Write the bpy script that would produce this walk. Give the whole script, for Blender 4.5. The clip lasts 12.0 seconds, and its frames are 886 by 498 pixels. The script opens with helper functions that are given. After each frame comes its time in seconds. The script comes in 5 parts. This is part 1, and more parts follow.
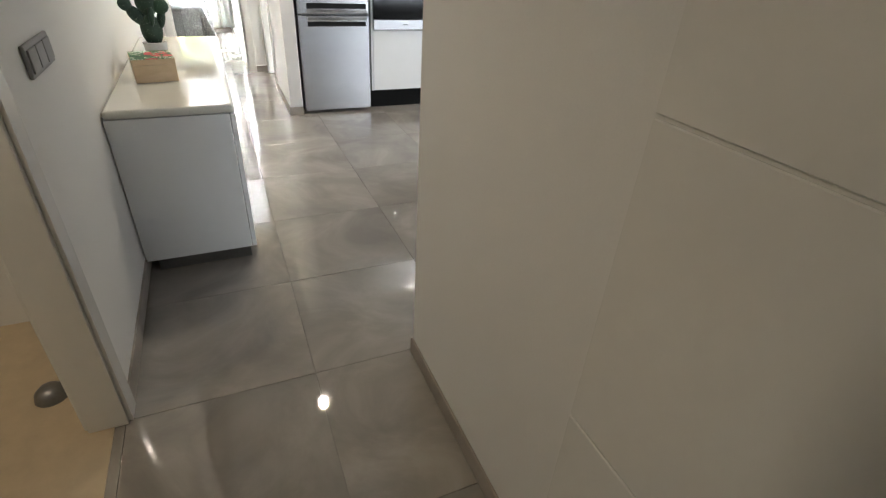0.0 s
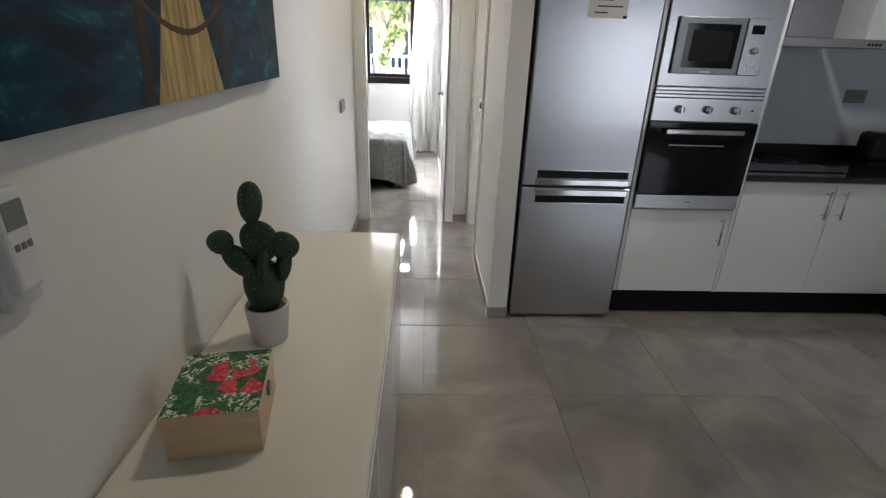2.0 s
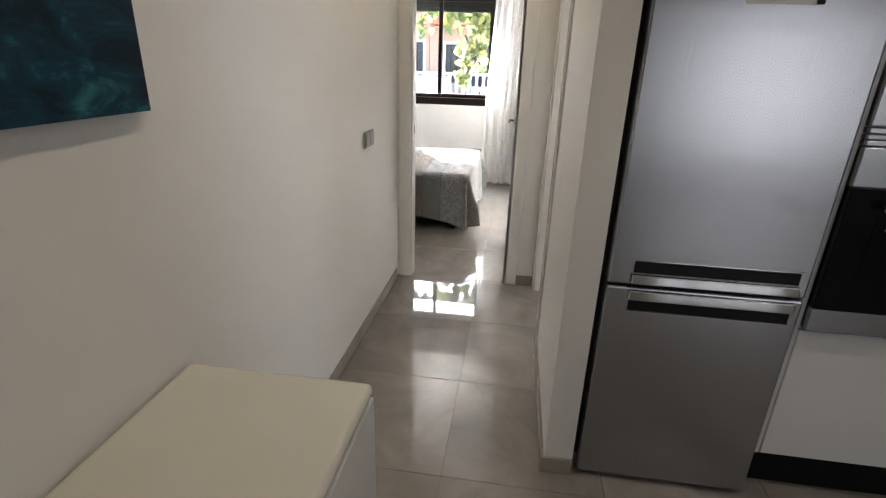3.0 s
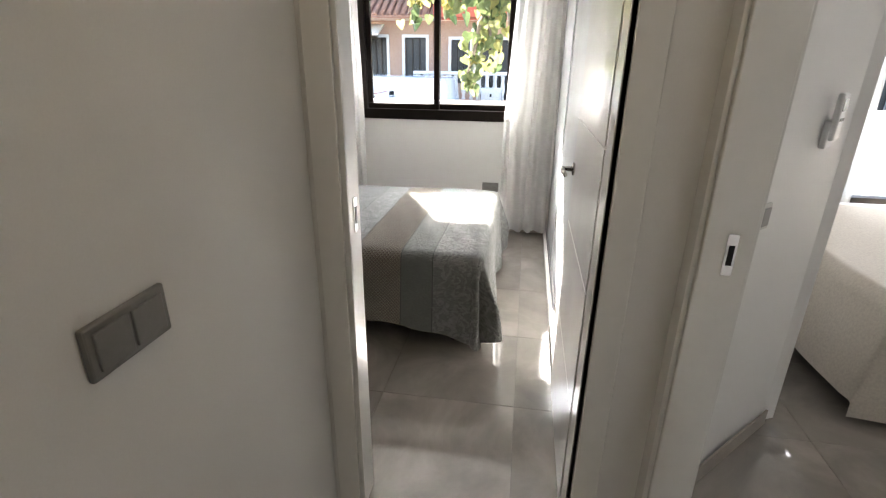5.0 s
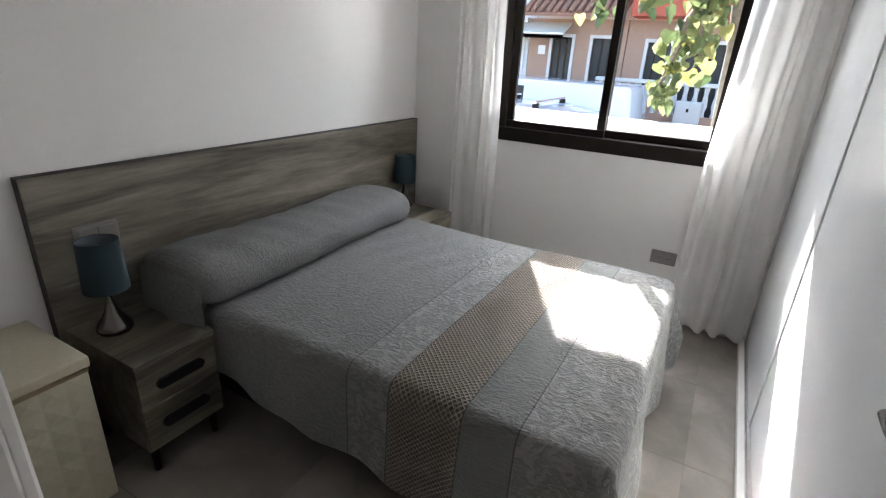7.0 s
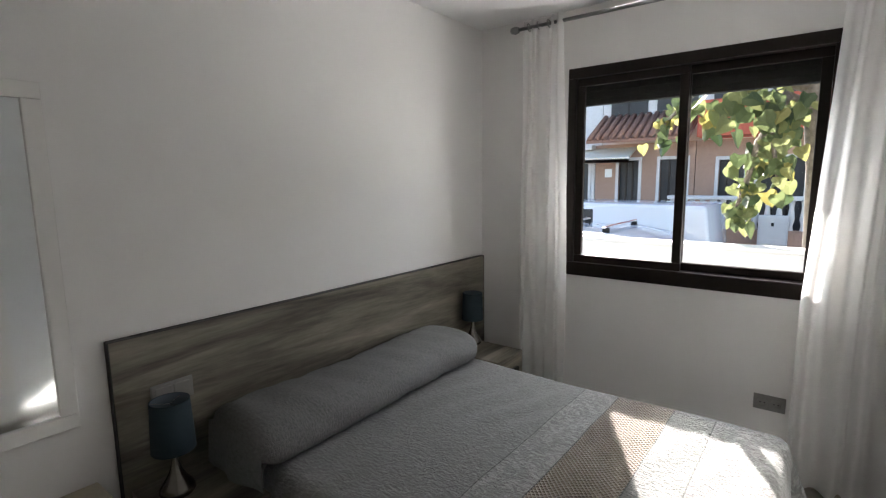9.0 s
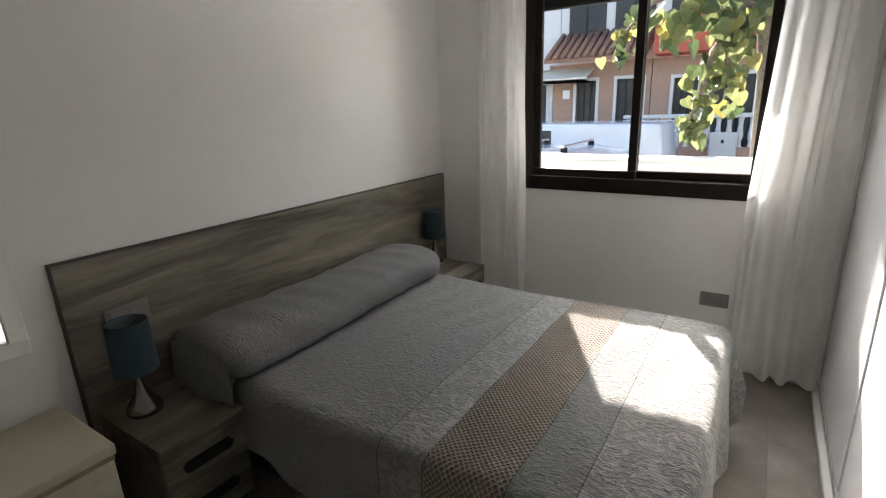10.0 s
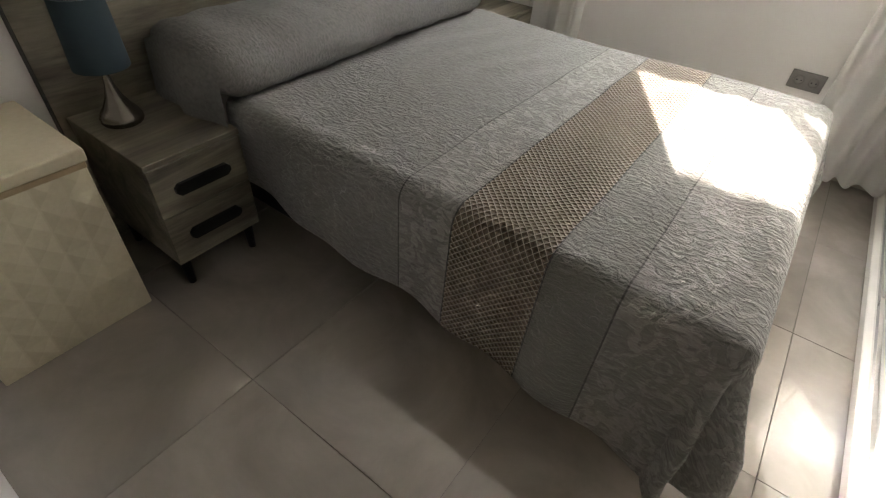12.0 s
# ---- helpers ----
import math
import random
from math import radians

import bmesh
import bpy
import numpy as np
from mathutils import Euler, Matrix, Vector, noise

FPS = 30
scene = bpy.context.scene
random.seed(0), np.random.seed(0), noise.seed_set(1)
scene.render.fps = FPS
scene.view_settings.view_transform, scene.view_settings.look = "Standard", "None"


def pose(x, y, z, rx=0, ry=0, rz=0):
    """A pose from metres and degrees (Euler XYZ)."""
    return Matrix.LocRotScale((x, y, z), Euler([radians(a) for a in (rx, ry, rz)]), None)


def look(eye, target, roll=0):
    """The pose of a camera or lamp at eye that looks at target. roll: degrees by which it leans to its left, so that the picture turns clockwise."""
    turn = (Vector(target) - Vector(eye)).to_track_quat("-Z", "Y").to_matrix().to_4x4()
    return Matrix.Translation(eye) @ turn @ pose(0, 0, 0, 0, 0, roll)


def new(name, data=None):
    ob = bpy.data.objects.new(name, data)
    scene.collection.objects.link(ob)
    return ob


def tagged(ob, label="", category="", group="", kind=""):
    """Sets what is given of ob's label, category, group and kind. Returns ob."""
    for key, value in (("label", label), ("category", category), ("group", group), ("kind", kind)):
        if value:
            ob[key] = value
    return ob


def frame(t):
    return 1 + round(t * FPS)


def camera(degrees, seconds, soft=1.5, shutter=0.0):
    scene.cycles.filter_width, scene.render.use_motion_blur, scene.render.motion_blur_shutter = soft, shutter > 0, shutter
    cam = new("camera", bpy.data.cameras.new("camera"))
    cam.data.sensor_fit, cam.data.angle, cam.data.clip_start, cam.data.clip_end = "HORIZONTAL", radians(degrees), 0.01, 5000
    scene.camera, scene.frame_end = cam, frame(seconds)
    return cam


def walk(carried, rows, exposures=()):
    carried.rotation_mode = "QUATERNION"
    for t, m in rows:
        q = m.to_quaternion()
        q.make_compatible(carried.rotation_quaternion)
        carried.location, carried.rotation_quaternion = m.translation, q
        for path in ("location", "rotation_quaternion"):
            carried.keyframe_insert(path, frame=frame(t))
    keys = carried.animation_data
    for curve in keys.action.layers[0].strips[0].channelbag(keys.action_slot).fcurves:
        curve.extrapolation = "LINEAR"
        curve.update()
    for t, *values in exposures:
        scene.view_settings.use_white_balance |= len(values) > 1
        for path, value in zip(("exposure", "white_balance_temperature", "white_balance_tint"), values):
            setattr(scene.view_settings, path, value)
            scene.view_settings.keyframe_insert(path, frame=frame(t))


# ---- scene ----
cam = camera(83.9, 12.0, 1.25)
PATH = [
    (0, (0.448, 2.913, 1.355), (1.164, 4.454, 0.3), 3.6),
    (0.5, (0.467, 3.362, 1.362), (0.941, 4.987, 0.296), 3.1),
    (0.8, (0.471, 3.654, 1.352), (0.818, 5.303, 0.276), 2.6),
    (1, (0.521, 3.851, 1.371), (0.787, 5.552, 0.353), 1.5),
    (1.5, (0.54, 4.354, 1.426), (0.656, 6.149, 0.551), 2.5),
    (2, (0.57, 4.822, 1.484), (0.657, 6.666, 0.716), 2.0),
    (2.5, (0.737, 5.317, 1.474), (0.683, 7.18, 0.75), 1.1),
    (3, (0.77, 5.835, 1.463), (0.513, 7.684, 0.747), 1.7),
    (4.8, (0.581, 7.64, 1.446), (0.274, 9.481, 0.729), 1.6),
    (5, (0.555, 7.834, 1.438), (0.258, 9.675, 0.717), 0.7),
    (5.5, (0.478, 8.286, 1.433), (0.174, 10.13, 0.721), 0.3),
    (6, (0.378, 8.682, 1.432), (0.085, 10.523, 0.709), 2.4),
    (6.5, (0.401, 8.907, 1.422), (-0.113, 10.692, 0.68), 1.7),
    (7, (0.444, 9.056, 1.453), (-0.448, 10.687, 0.713), 3.1),
    (7.5, (0.412, 9.121, 1.489), (-0.695, 10.667, 0.869), 1.7),
    (9.5, (0.446, 9.143, 1.562), (-0.749, 10.728, 1.316), -1.4),
    (10, (0.437, 9.147, 1.467), (-0.623, 10.75, 0.912), -2.1),
    (10.5, (0.432, 9.166, 1.397), (-0.508, 10.748, 0.613), -2.4),
    (11, (0.411, 9.191, 1.331), (-0.435, 10.718, 0.355), -2.7),
    (11.5, (0.346, 9.233, 1.254), (-0.415, 10.642, 0.056), -3.0),
    (12, (0.224, 9.295, 1.208), (-0.607, 10.542, -0.116), 4.6),
]
EXPOSURES = [(0.0, 6.3, 6100, 10), (0.8, 5.8, 6000, 10), (1.5, 5.2, 5950, 10), (2.2, 4.8, 6150, 13), (3.0, 4.6, 6450, 15), (4.8, 4.0, 6700, 15),
             (5.5, 3.65, 6250, 12), (6.2, 3.6, 6150, 14), (7.0, 3.25, 6250, 15), (9.5, 2.7, 6550, 15), (10.5, 2.8, 6850, 16), (11.0, 3.0, 6950, 16), (12.0, 3.55, 7250, 15)]
walk(cam, [(t, look(eye, target, roll)) for t, eye, target, roll in PATH], EXPOSURES)

# sky and sun
rnd = random.Random(7)

world = bpy.data.worlds.new("world")
scene.world = world
world.use_nodes = True
wn = world.node_tree
sky = wn.nodes.new("ShaderNodeTexSky")
sky.sky_type = "NISHITA"
sky.sun_disc = False
SUN_EL, SUN_AZ = 29.0, -28.6
sky.sun_elevation = radians(SUN_EL)
sky.sun_rotation = radians(SUN_AZ)
wn.links.new(sky.outputs[0], wn.nodes["Background"].inputs[0])
wn.nodes["Background"].inputs[1].default_value = 0.095

sun = new("sun", bpy.data.lights.new("sun", "SUN"))
sun.data.energy = 4.2
sun.data.angle = radians(0.5)
sun.data.color = (1.0, 0.95, 0.87)
sd = Vector((math.sin(radians(SUN_AZ)) * math.cos(radians(SUN_EL)), math.cos(radians(SUN_AZ)) * math.cos(radians(SUN_EL)), math.sin(radians(SUN_EL))))
sun.matrix_world = look(sd * 30, (0, 0, 0))


def area_lamp(name, eye, target, w, h, energy, color):
    d = bpy.data.lights.new(name, "AREA")
    d.shape, d.size, d.size_y, d.energy, d.color = "RECTANGLE", w, h, energy, color
    ob = new(name, d)
    ob.matrix_world = look(eye, target)
    return ob


def spot_lamp(name, eye, energy, color, cone=110):
    d = bpy.data.lights.new(name, "SPOT")
    d.energy, d.color, d.spot_size, d.spot_blend, d.shadow_soft_size = energy, color, radians(cone), 0.6, 0.035
    ob = new(name, d)
    ob.matrix_world = pose(*eye)
    return ob


# area lamps as daylight: unseen living-room window behind the kitchen, second bedroom's window
area_lamp("living_window_light", (3.8, 1.015, 1.2), (3.6, 8, 1.2), 2.6, 1.9, 1.6, (0.93, 0.97, 1.0))
# added lamp above the bedroom window, out of view, in place of sky light
area_lamp("bedroom_sky_fill", (-0.2, 12.75, 2.48), (-0.3, 9.6, 0.9), 1.9, 0.65, 8.5, (0.93, 0.97, 1.0))
# added lamp hidden at the bedroom window's foot, imitating bounce off the sunlit street
area_lamp("bedroom_bounce_fill", (-0.19, 12.24, 0.985), (-0.3, 9.6, 2.9), 1.15, 0.1, 3.2, (1.0, 0.97, 0.92))
area_lamp("second_window_light", (3.75, 12.05, 1.5), (3.2, 9, 1.0), 1.0, 1.2, 2.6, (0.95, 0.98, 1.0))
DOWNLIGHTS = [(0.85, 6.31), (0.47, 8.28), (2.33, 6.96)]
for i, (lx, ly) in enumerate(DOWNLIGHTS):
    spot_lamp("downlight_lamp", (lx, ly, 2.475), (0.45, 0.08, 0.45)[i], (1.0, 0.9, 0.75) if i < 2 else (1.0, 0.95, 0.88))
spot_lamp("bathroom_lamp", (-0.75, 3.9, 2.4), 0.5, (1.0, 0.82, 0.58), 150)


# ---- materials ----
def nodes_of(name):
    m = bpy.data.materials.new(name)
    m.use_nodes = True
    nt = m.node_tree
    return m, nt, nt.nodes["Principled BSDF"]


def link(nt, a, b):
    nt.links.new(a, b)


def coords(nt, kind="Object", scale=(1, 1, 1)):
    tc = nt.nodes.new("ShaderNodeTexCoord")
    mp = nt.nodes.new("ShaderNodeMapping")
    mp.inputs["Scale"].default_value = scale
    link(nt, tc.outputs[kind], mp.inputs[0])
    return mp.outputs[0]


def world_pos(nt, scale=(1, 1, 1)):
    g = nt.nodes.new("ShaderNodeNewGeometry")
    mp = nt.nodes.new("ShaderNodeMapping")
    mp.inputs["Scale"].default_value = scale
    link(nt, g.outputs["Position"], mp.inputs[0])
    return mp.outputs[0]


def noise_tex(nt, vec, scale, detail=4, rough=0.55, distort=0.0):
    n = nt.nodes.new("ShaderNodeTexNoise")
    n.inputs["Scale"].default_value = scale
    n.inputs["Detail"].default_value = detail
    n.inputs["Roughness"].default_value = rough
    n.inputs["Distortion"].default_value = distort
    link(nt, vec, n.inputs["Vector"])
    return n.outputs["Fac"]


def ramp(nt, fac, stops):
    r = nt.nodes.new("ShaderNodeValToRGB")
    el = r.color_ramp.elements
    while len(el) < len(stops):
        el.new(0.5)
    for e, (p, c) in zip(el, stops):
        e.position, e.color = p, (*c, 1)
    link(nt, fac, r.inputs[0])
    return r.outputs[0]


def mix(nt, fac, a, b, mode="MIX"):
    m = nt.nodes.new("ShaderNodeMix")
    m.data_type, m.blend_type = "RGBA", mode
    for sock, val in ((m.inputs[0], fac), (m.inputs[6], a), (m.inputs[7], b)):
        if isinstance(val, (int, float)):
            sock.default_value = val
        elif isinstance(val, tuple):
            sock.default_value = (*val, 1)
        else:
            link(nt, val, sock)
    return m.outputs[2]


def bump(nt, p, height, strength, dist=0.002):
    b = nt.nodes.new("ShaderNodeBump")
    b.inputs["Strength"].default_value = strength
    b.inputs["Distance"].default_value = dist
    link(nt, height, b.inputs["Height"])
    link(nt, b.outputs[0], p.inputs["Normal"])


def calc(nt, op, a, b=0.0, c=0.0):
    m = nt.nodes.new("ShaderNodeMath")
    m.operation = op
    for sock, val in zip(m.inputs, (a, b, c)):
        if isinstance(val, (int, float)):
            sock.default_value = val
        else:
            link(nt, val, sock)
    return m.outputs[0]


def split(nt, vec):
    s = nt.nodes.new("ShaderNodeSeparateXYZ")
    link(nt, vec, s.inputs[0])
    return s.outputs


def vary(c, f):
    return tuple(max(0.0, min(1.0, v * f)) for v in c)


def simple(name, base, rough=0.5, metal=0.0, grain=60.0, amount=0.08, relief=0.15, coat=0.0, big=2.5):
    """Paint, plastic, metal or cloth with variation at a fine and a coarse scale."""
    m, nt, p = nodes_of(name)
    v = world_pos(nt)
    fine = noise_tex(nt, v, grain, 5)
    coarse = noise_tex(nt, v, big, 3)
    c1 = ramp(nt, fine, [(0.3, vary(base, 1 - amount)), (0.7, vary(base, 1 + amount))])
    c2 = mix(nt, calc(nt, "MULTIPLY", coarse, 0.35), c1, vary(base, 1 - 1.5 * amount))
    link(nt, c2, p.inputs["Base Color"])
    rr = nt.nodes.new("ShaderNodeMapRange")
    rr.inputs["To Min"].default_value = max(0.02, rough - 0.06)
    rr.inputs["To Max"].default_value = min(1, rough + 0.08)
    link(nt, coarse, rr.inputs["Value"])
    link(nt, rr.outputs[0], p.inputs["Roughness"])
    p.inputs["Metallic"].default_value = metal
    p.inputs["Coat Weight"].default_value = coat
    if relief:
        bump(nt, p, fine, relief, 0.0008)
    return m


def tile_material():
    m, nt, p = nodes_of("floor_tile_grey_porcelain")
    v = world_pos(nt)
    oi = nt.nodes.new("ShaderNodeObjectInfo")
    off = nt.nodes.new("ShaderNodeVectorMath")
    off.operation = "MULTIPLY_ADD"
    comb = nt.nodes.new("ShaderNodeCombineXYZ")
    for i in range(3):
        link(nt, oi.outputs["Random"], comb.inputs[i])
    link(nt, comb.outputs[0], off.inputs[0])
    off.inputs[1].default_value = (31, 17, 23)
    link(nt, v, off.inputs[2])
    a = noise_tex(nt, off.outputs[0], 2.6, 6, 0.6, 0.8)
    b = noise_tex(nt, off.outputs[0], 9.0, 6, 0.65, 0.4)
    c = ramp(nt, a, [(0.32, (0.18, 0.166, 0.148)), (0.5, (0.24, 0.22, 0.196)), (0.68, (0.31, 0.288, 0.26))])
    c = mix(nt, calc(nt, "MULTIPLY", b, 0.3), c, (0.26, 0.235, 0.21))
    hue = mix(nt, 1.0, c, ramp(nt, oi.outputs["Random"], [(0, (0.94, 0.94, 0.94)), (1, (1.05, 1.04, 1.03))]), "MULTIPLY")
    link(nt, hue, p.inputs["Base Color"])
    link(nt, ramp(nt, b, [(0.3, (0.015, 0.015, 0.015)), (0.75, (0.05, 0.05, 0.05))]), p.inputs["Roughness"])
    p.inputs["Specular IOR Level"].default_value = 1.0
    bump(nt, p, a, 0.03, 0.002)
    return m


def wood_material(name, stops, axis=(1, 0.06, 1), scale=7.0, rough=0.5):
    m, nt, p = nodes_of(name)
    v = world_pos(nt, axis)
    n1 = noise_tex(nt, v, scale, 8, 0.62, 1.2)
    n2 = noise_tex(nt, v, scale * 9, 6, 0.7)
    n3 = noise_tex(nt, v, scale * 0.35, 2)
    f = calc(nt, "ADD", calc(nt, "MULTIPLY", n1, 0.62), calc(nt, "ADD", calc(nt, "MULTIPLY", n2, 0.2), calc(nt, "MULTIPLY", n3, 0.2)))
    link(nt, ramp(nt, f, stops), p.inputs["Base Color"])
    p.inputs["Roughness"].default_value = rough
    bump(nt, p, f, 0.18, 0.001)
    return m


def spread_material():
    """Quilted bedspread: bands across the bed laid out along the cloth's own U, in metres."""
    m, nt, p = nodes_of("quilted_bedspread_cloth")
    uv = nt.nodes.new("ShaderNodeTexCoord").outputs["UV"]
    x, y, _ = split(nt, uv)

    def above(edge):
        return calc(nt, "GREATER_THAN", x, edge)
    # quilting crinkle
    mp = nt.nodes.new("ShaderNodeMapping")
    mp.inputs["Scale"].default_value = (0.38, 1.0, 1)
    link(nt, uv, mp.inputs[0])
    crinkle = noise_tex(nt, mp.outputs[0], 115, 4, 0.58, 0.2)
    weave = noise_tex(nt, uv, 420, 2)
    grey = ramp(nt, crinkle, [(0.25, (0.115, 0.118, 0.114)), (0.75, (0.2, 0.203, 0.197))])
    plain = ramp(nt, weave, [(0.3, (0.115, 0.12, 0.111)), (0.7, (0.165, 0.17, 0.159))])
    flor = noise_tex(nt, uv, 17, 3, 0.5, 2.2)
    mask = ramp(nt, flor, [(0.5, (0, 0, 0)), (0.56, (1, 1, 1))])
    damask = mix(nt, mask, ramp(nt, crinkle, [(0.25, (0.125, 0.127, 0.121)), (0.75, (0.205, 0.208, 0.2))]), ramp(nt, crinkle, [(0.25, (0.175, 0.178, 0.168)), (0.75, (0.28, 0.28, 0.268))]))
    # honeycomb band
    k = 2 * math.pi / 0.028
    wx = calc(nt, "SINE", calc(nt, "MULTIPLY", calc(nt, "ADD", x, y), k * 0.75))
    wy = calc(nt, "SINE", calc(nt, "MULTIPLY", calc(nt, "SUBTRACT", x, y), k * 0.75))
    cell = calc(nt, "MULTIPLY", wx, wy)
    absx = calc(nt, "ABSOLUTE", wx)
    absy = calc(nt, "ABSOLUTE", wy)
    grid = calc(nt, "MINIMUM", absx, absy)
    comb = ramp(nt, grid, [(0.1, (0.36, 0.32, 0.26)), (0.3, (0.085, 0.066, 0.047)), (0.9, (0.15, 0.117, 0.084))])
    col = mix(nt, above(-0.426), grey, damask)
    col = mix(nt, above(-0.263), col, comb)
    col = mix(nt, above(-0.017), col, plain)
    col = mix(nt, above(0.145), col, damask)
    # dark piping at the seams
    for e in (-0.426, -0.263, -0.017, 0.145):
        near = calc(nt, "LESS_THAN", calc(nt, "ABSOLUTE", calc(nt, "SUBTRACT", x, e)), 0.0022)
        col = mix(nt, near, col, (0.06, 0.062, 0.06))
    link(nt, col, p.inputs["Base Color"])
    p.inputs["Roughness"].default_value = 0.85
    p.inputs["Sheen Weight"].default_value = 0.15
    incomb = calc(nt, "MULTIPLY", above(-0.263), calc(nt, "SUBTRACT", 1.0, above(-0.017)))
    h = calc(nt, "ADD", calc(nt, "MULTIPLY", crinkle, 1.0), calc(nt, "MULTIPLY", mask, 0.25))
    h = calc(nt, "ADD", calc(nt, "MULTIPLY", h, calc(nt, "SUBTRACT", 1.0, incomb)), calc(nt, "MULTIPLY", calc(nt, "SUBTRACT", 1.0, grid), incomb))
    bump(nt, p, h, 1.0, 0.0095)
    return m


def quilt_material():
    m, nt, p = nodes_of("grey_quilted_cloth")
    v = world_pos(nt, (0.5, 1, 0.7))
    c = noise_tex(nt, v, 125, 4, 0.58, 0.2)
    big = noise_tex(nt, world_pos(nt), 5, 3)
    col = ramp(nt, c, [(0.25, (0.115, 0.118, 0.114)), (0.75, (0.2, 0.203, 0.197))])
    link(nt, mix(nt, calc(nt, "MULTIPLY", big, 0.3), col, (0.14, 0.14, 0.134)), p.inputs["Base Color"])
    p.inputs["Roughness"].default_value = 0.88
    bump(nt, p, c, 1.0, 0.008)
    return m


def canvas_material():
    """Printed canvas: a weathered boardwalk over a deep teal sea. Object x runs along the canvas, z up."""
    m, nt, p = nodes_of("printed_canvas")
    v = coords(nt, "Object")
    x, y, z = split(nt, v)
    water = noise_tex(nt, coords(nt, "Object", (1, 1, 2.2)), 7, 6, 0.65, 0.8)
    depth = noise_tex(nt, coords(nt, "Object", (1, 1, 1)), 2.2, 3)
    sea = ramp(nt, water, [(0.4, (0.002, 0.01, 0.018)), (0.57, (0.004, 0.05, 0.085)), (0.74, (0.05, 0.28, 0.3))])
    sea = mix(nt, calc(nt, "MULTIPLY", depth, 0.7), sea, (0.002, 0.016, 0.04))
    # walkway narrows upward
    half = calc(nt, "MAXIMUM", calc(nt, "MULTIPLY_ADD", z, -0.395, -0.0235), 0.02)
    dx = calc(nt, "ABSOLUTE", calc(nt, "SUBTRACT", x, 0.05))
    inside = calc(nt, "LESS_THAN", dx, half)
    plank = noise_tex(nt, coords(nt, "Object", (14, 1, 1.2)), 3, 6, 0.7)
    wood = ramp(nt, plank, [(0.3, (0.1, 0.07, 0.03)), (0.6, (0.42, 0.31, 0.13)), (0.8, (0.55, 0.42, 0.2))])
    col = mix(nt, inside, sea, wood)
    post = calc(nt, "LESS_THAN", calc(nt, "ABSOLUTE", calc(nt, "SUBTRACT", dx, calc(nt, "MULTIPLY_ADD", z, -0.1, 0.155))), 0.02)
    col = mix(nt, post, col, ramp(nt, plank, [(0.3, (0.016, 0.01, 0.008)), (0.8, (0.06, 0.032, 0.022))]))
    for lift in (0.36, 0.22):
        sag = calc(nt, "MULTIPLY_ADD", calc(nt, "MULTIPLY", dx, dx), -1.6, calc(nt, "ADD", z, lift))
        rope = calc(nt, "LESS_THAN", calc(nt, "ABSOLUTE", sag), 0.007)
        col = mix(nt, calc(nt, "MULTIPLY", rope, calc(nt, "LESS_THAN", dx, 0.2)), col, (0.06, 0.035, 0.022))
    link(nt, col, p.inputs["Base Color"])
    p.inputs["Roughness"].default_value = 0.6
    p.inputs["Specular IOR Level"].default_value = 0.2
    bump(nt, p, noise_tex(nt, v, 900, 1), 0.2, 0.0005)
    return m


def floral_material():
    m, nt, p = nodes_of("tropical_print_lid")
    v = coords(nt, "Object")
    vo = nt.nodes.new("ShaderNodeTexVoronoi")
    vo.inputs["Scale"].default_value = 30
    link(nt, v, vo.inputs["Vector"])
    wob = noise_tex(nt, v, 55, 3, 0.6, 2.5)
    green = ramp(nt, wob, [(0.4, (0.015, 0.075, 0.03)), (0.5, (0.06, 0.22, 0.07)), (0.54, (0.6, 0.62, 0.5)), (0.62, (0.7, 0.68, 0.6))])
    r, g, b = split(nt, vo.outputs["Color"])
    red = ramp(nt, wob, [(0.35, (0.42, 0.015, 0.04)), (0.55, (0.68, 0.06, 0.09)), (0.7, (0.78, 0.3, 0.25))])
    dark = ramp(nt, wob, [(0.4, (0.012, 0.05, 0.025)), (0.65, (0.05, 0.2, 0.06))])
    col = mix(nt, calc(nt, "GREATER_THAN", g, 0.5), green, dark)
    link(nt, mix(nt, calc(nt, "GREATER_THAN", r, 0.8), col, red), p.inputs["Base Color"])
    p.inputs["Roughness"].default_value = 0.5
    return m


def cactus_material():
    m, nt, p = nodes_of("cactus_green_flesh")
    v = coords(nt, "Object")
    vo = nt.nodes.new("ShaderNodeTexVoronoi")
    vo.inputs["Scale"].default_value = 105
    link(nt, v, vo.inputs["Vector"])
    n = noise_tex(nt, v, 20, 4)
    body = ramp(nt, n, [(0.3, (0.007, 0.022, 0.012)), (0.7, (0.02, 0.052, 0.026))])
    spot = ramp(nt, vo.outputs["Distance"], [(0.13, (1, 1, 1)), (0.2, (0, 0, 0))])
    link(nt, mix(nt, spot, body, (0.22, 0.27, 0.18)), p.inputs["Base Color"])
    p.inputs["Roughness"].default_value = 0.55
    bump(nt, p, spot, 0.5, 0.002)
    return m


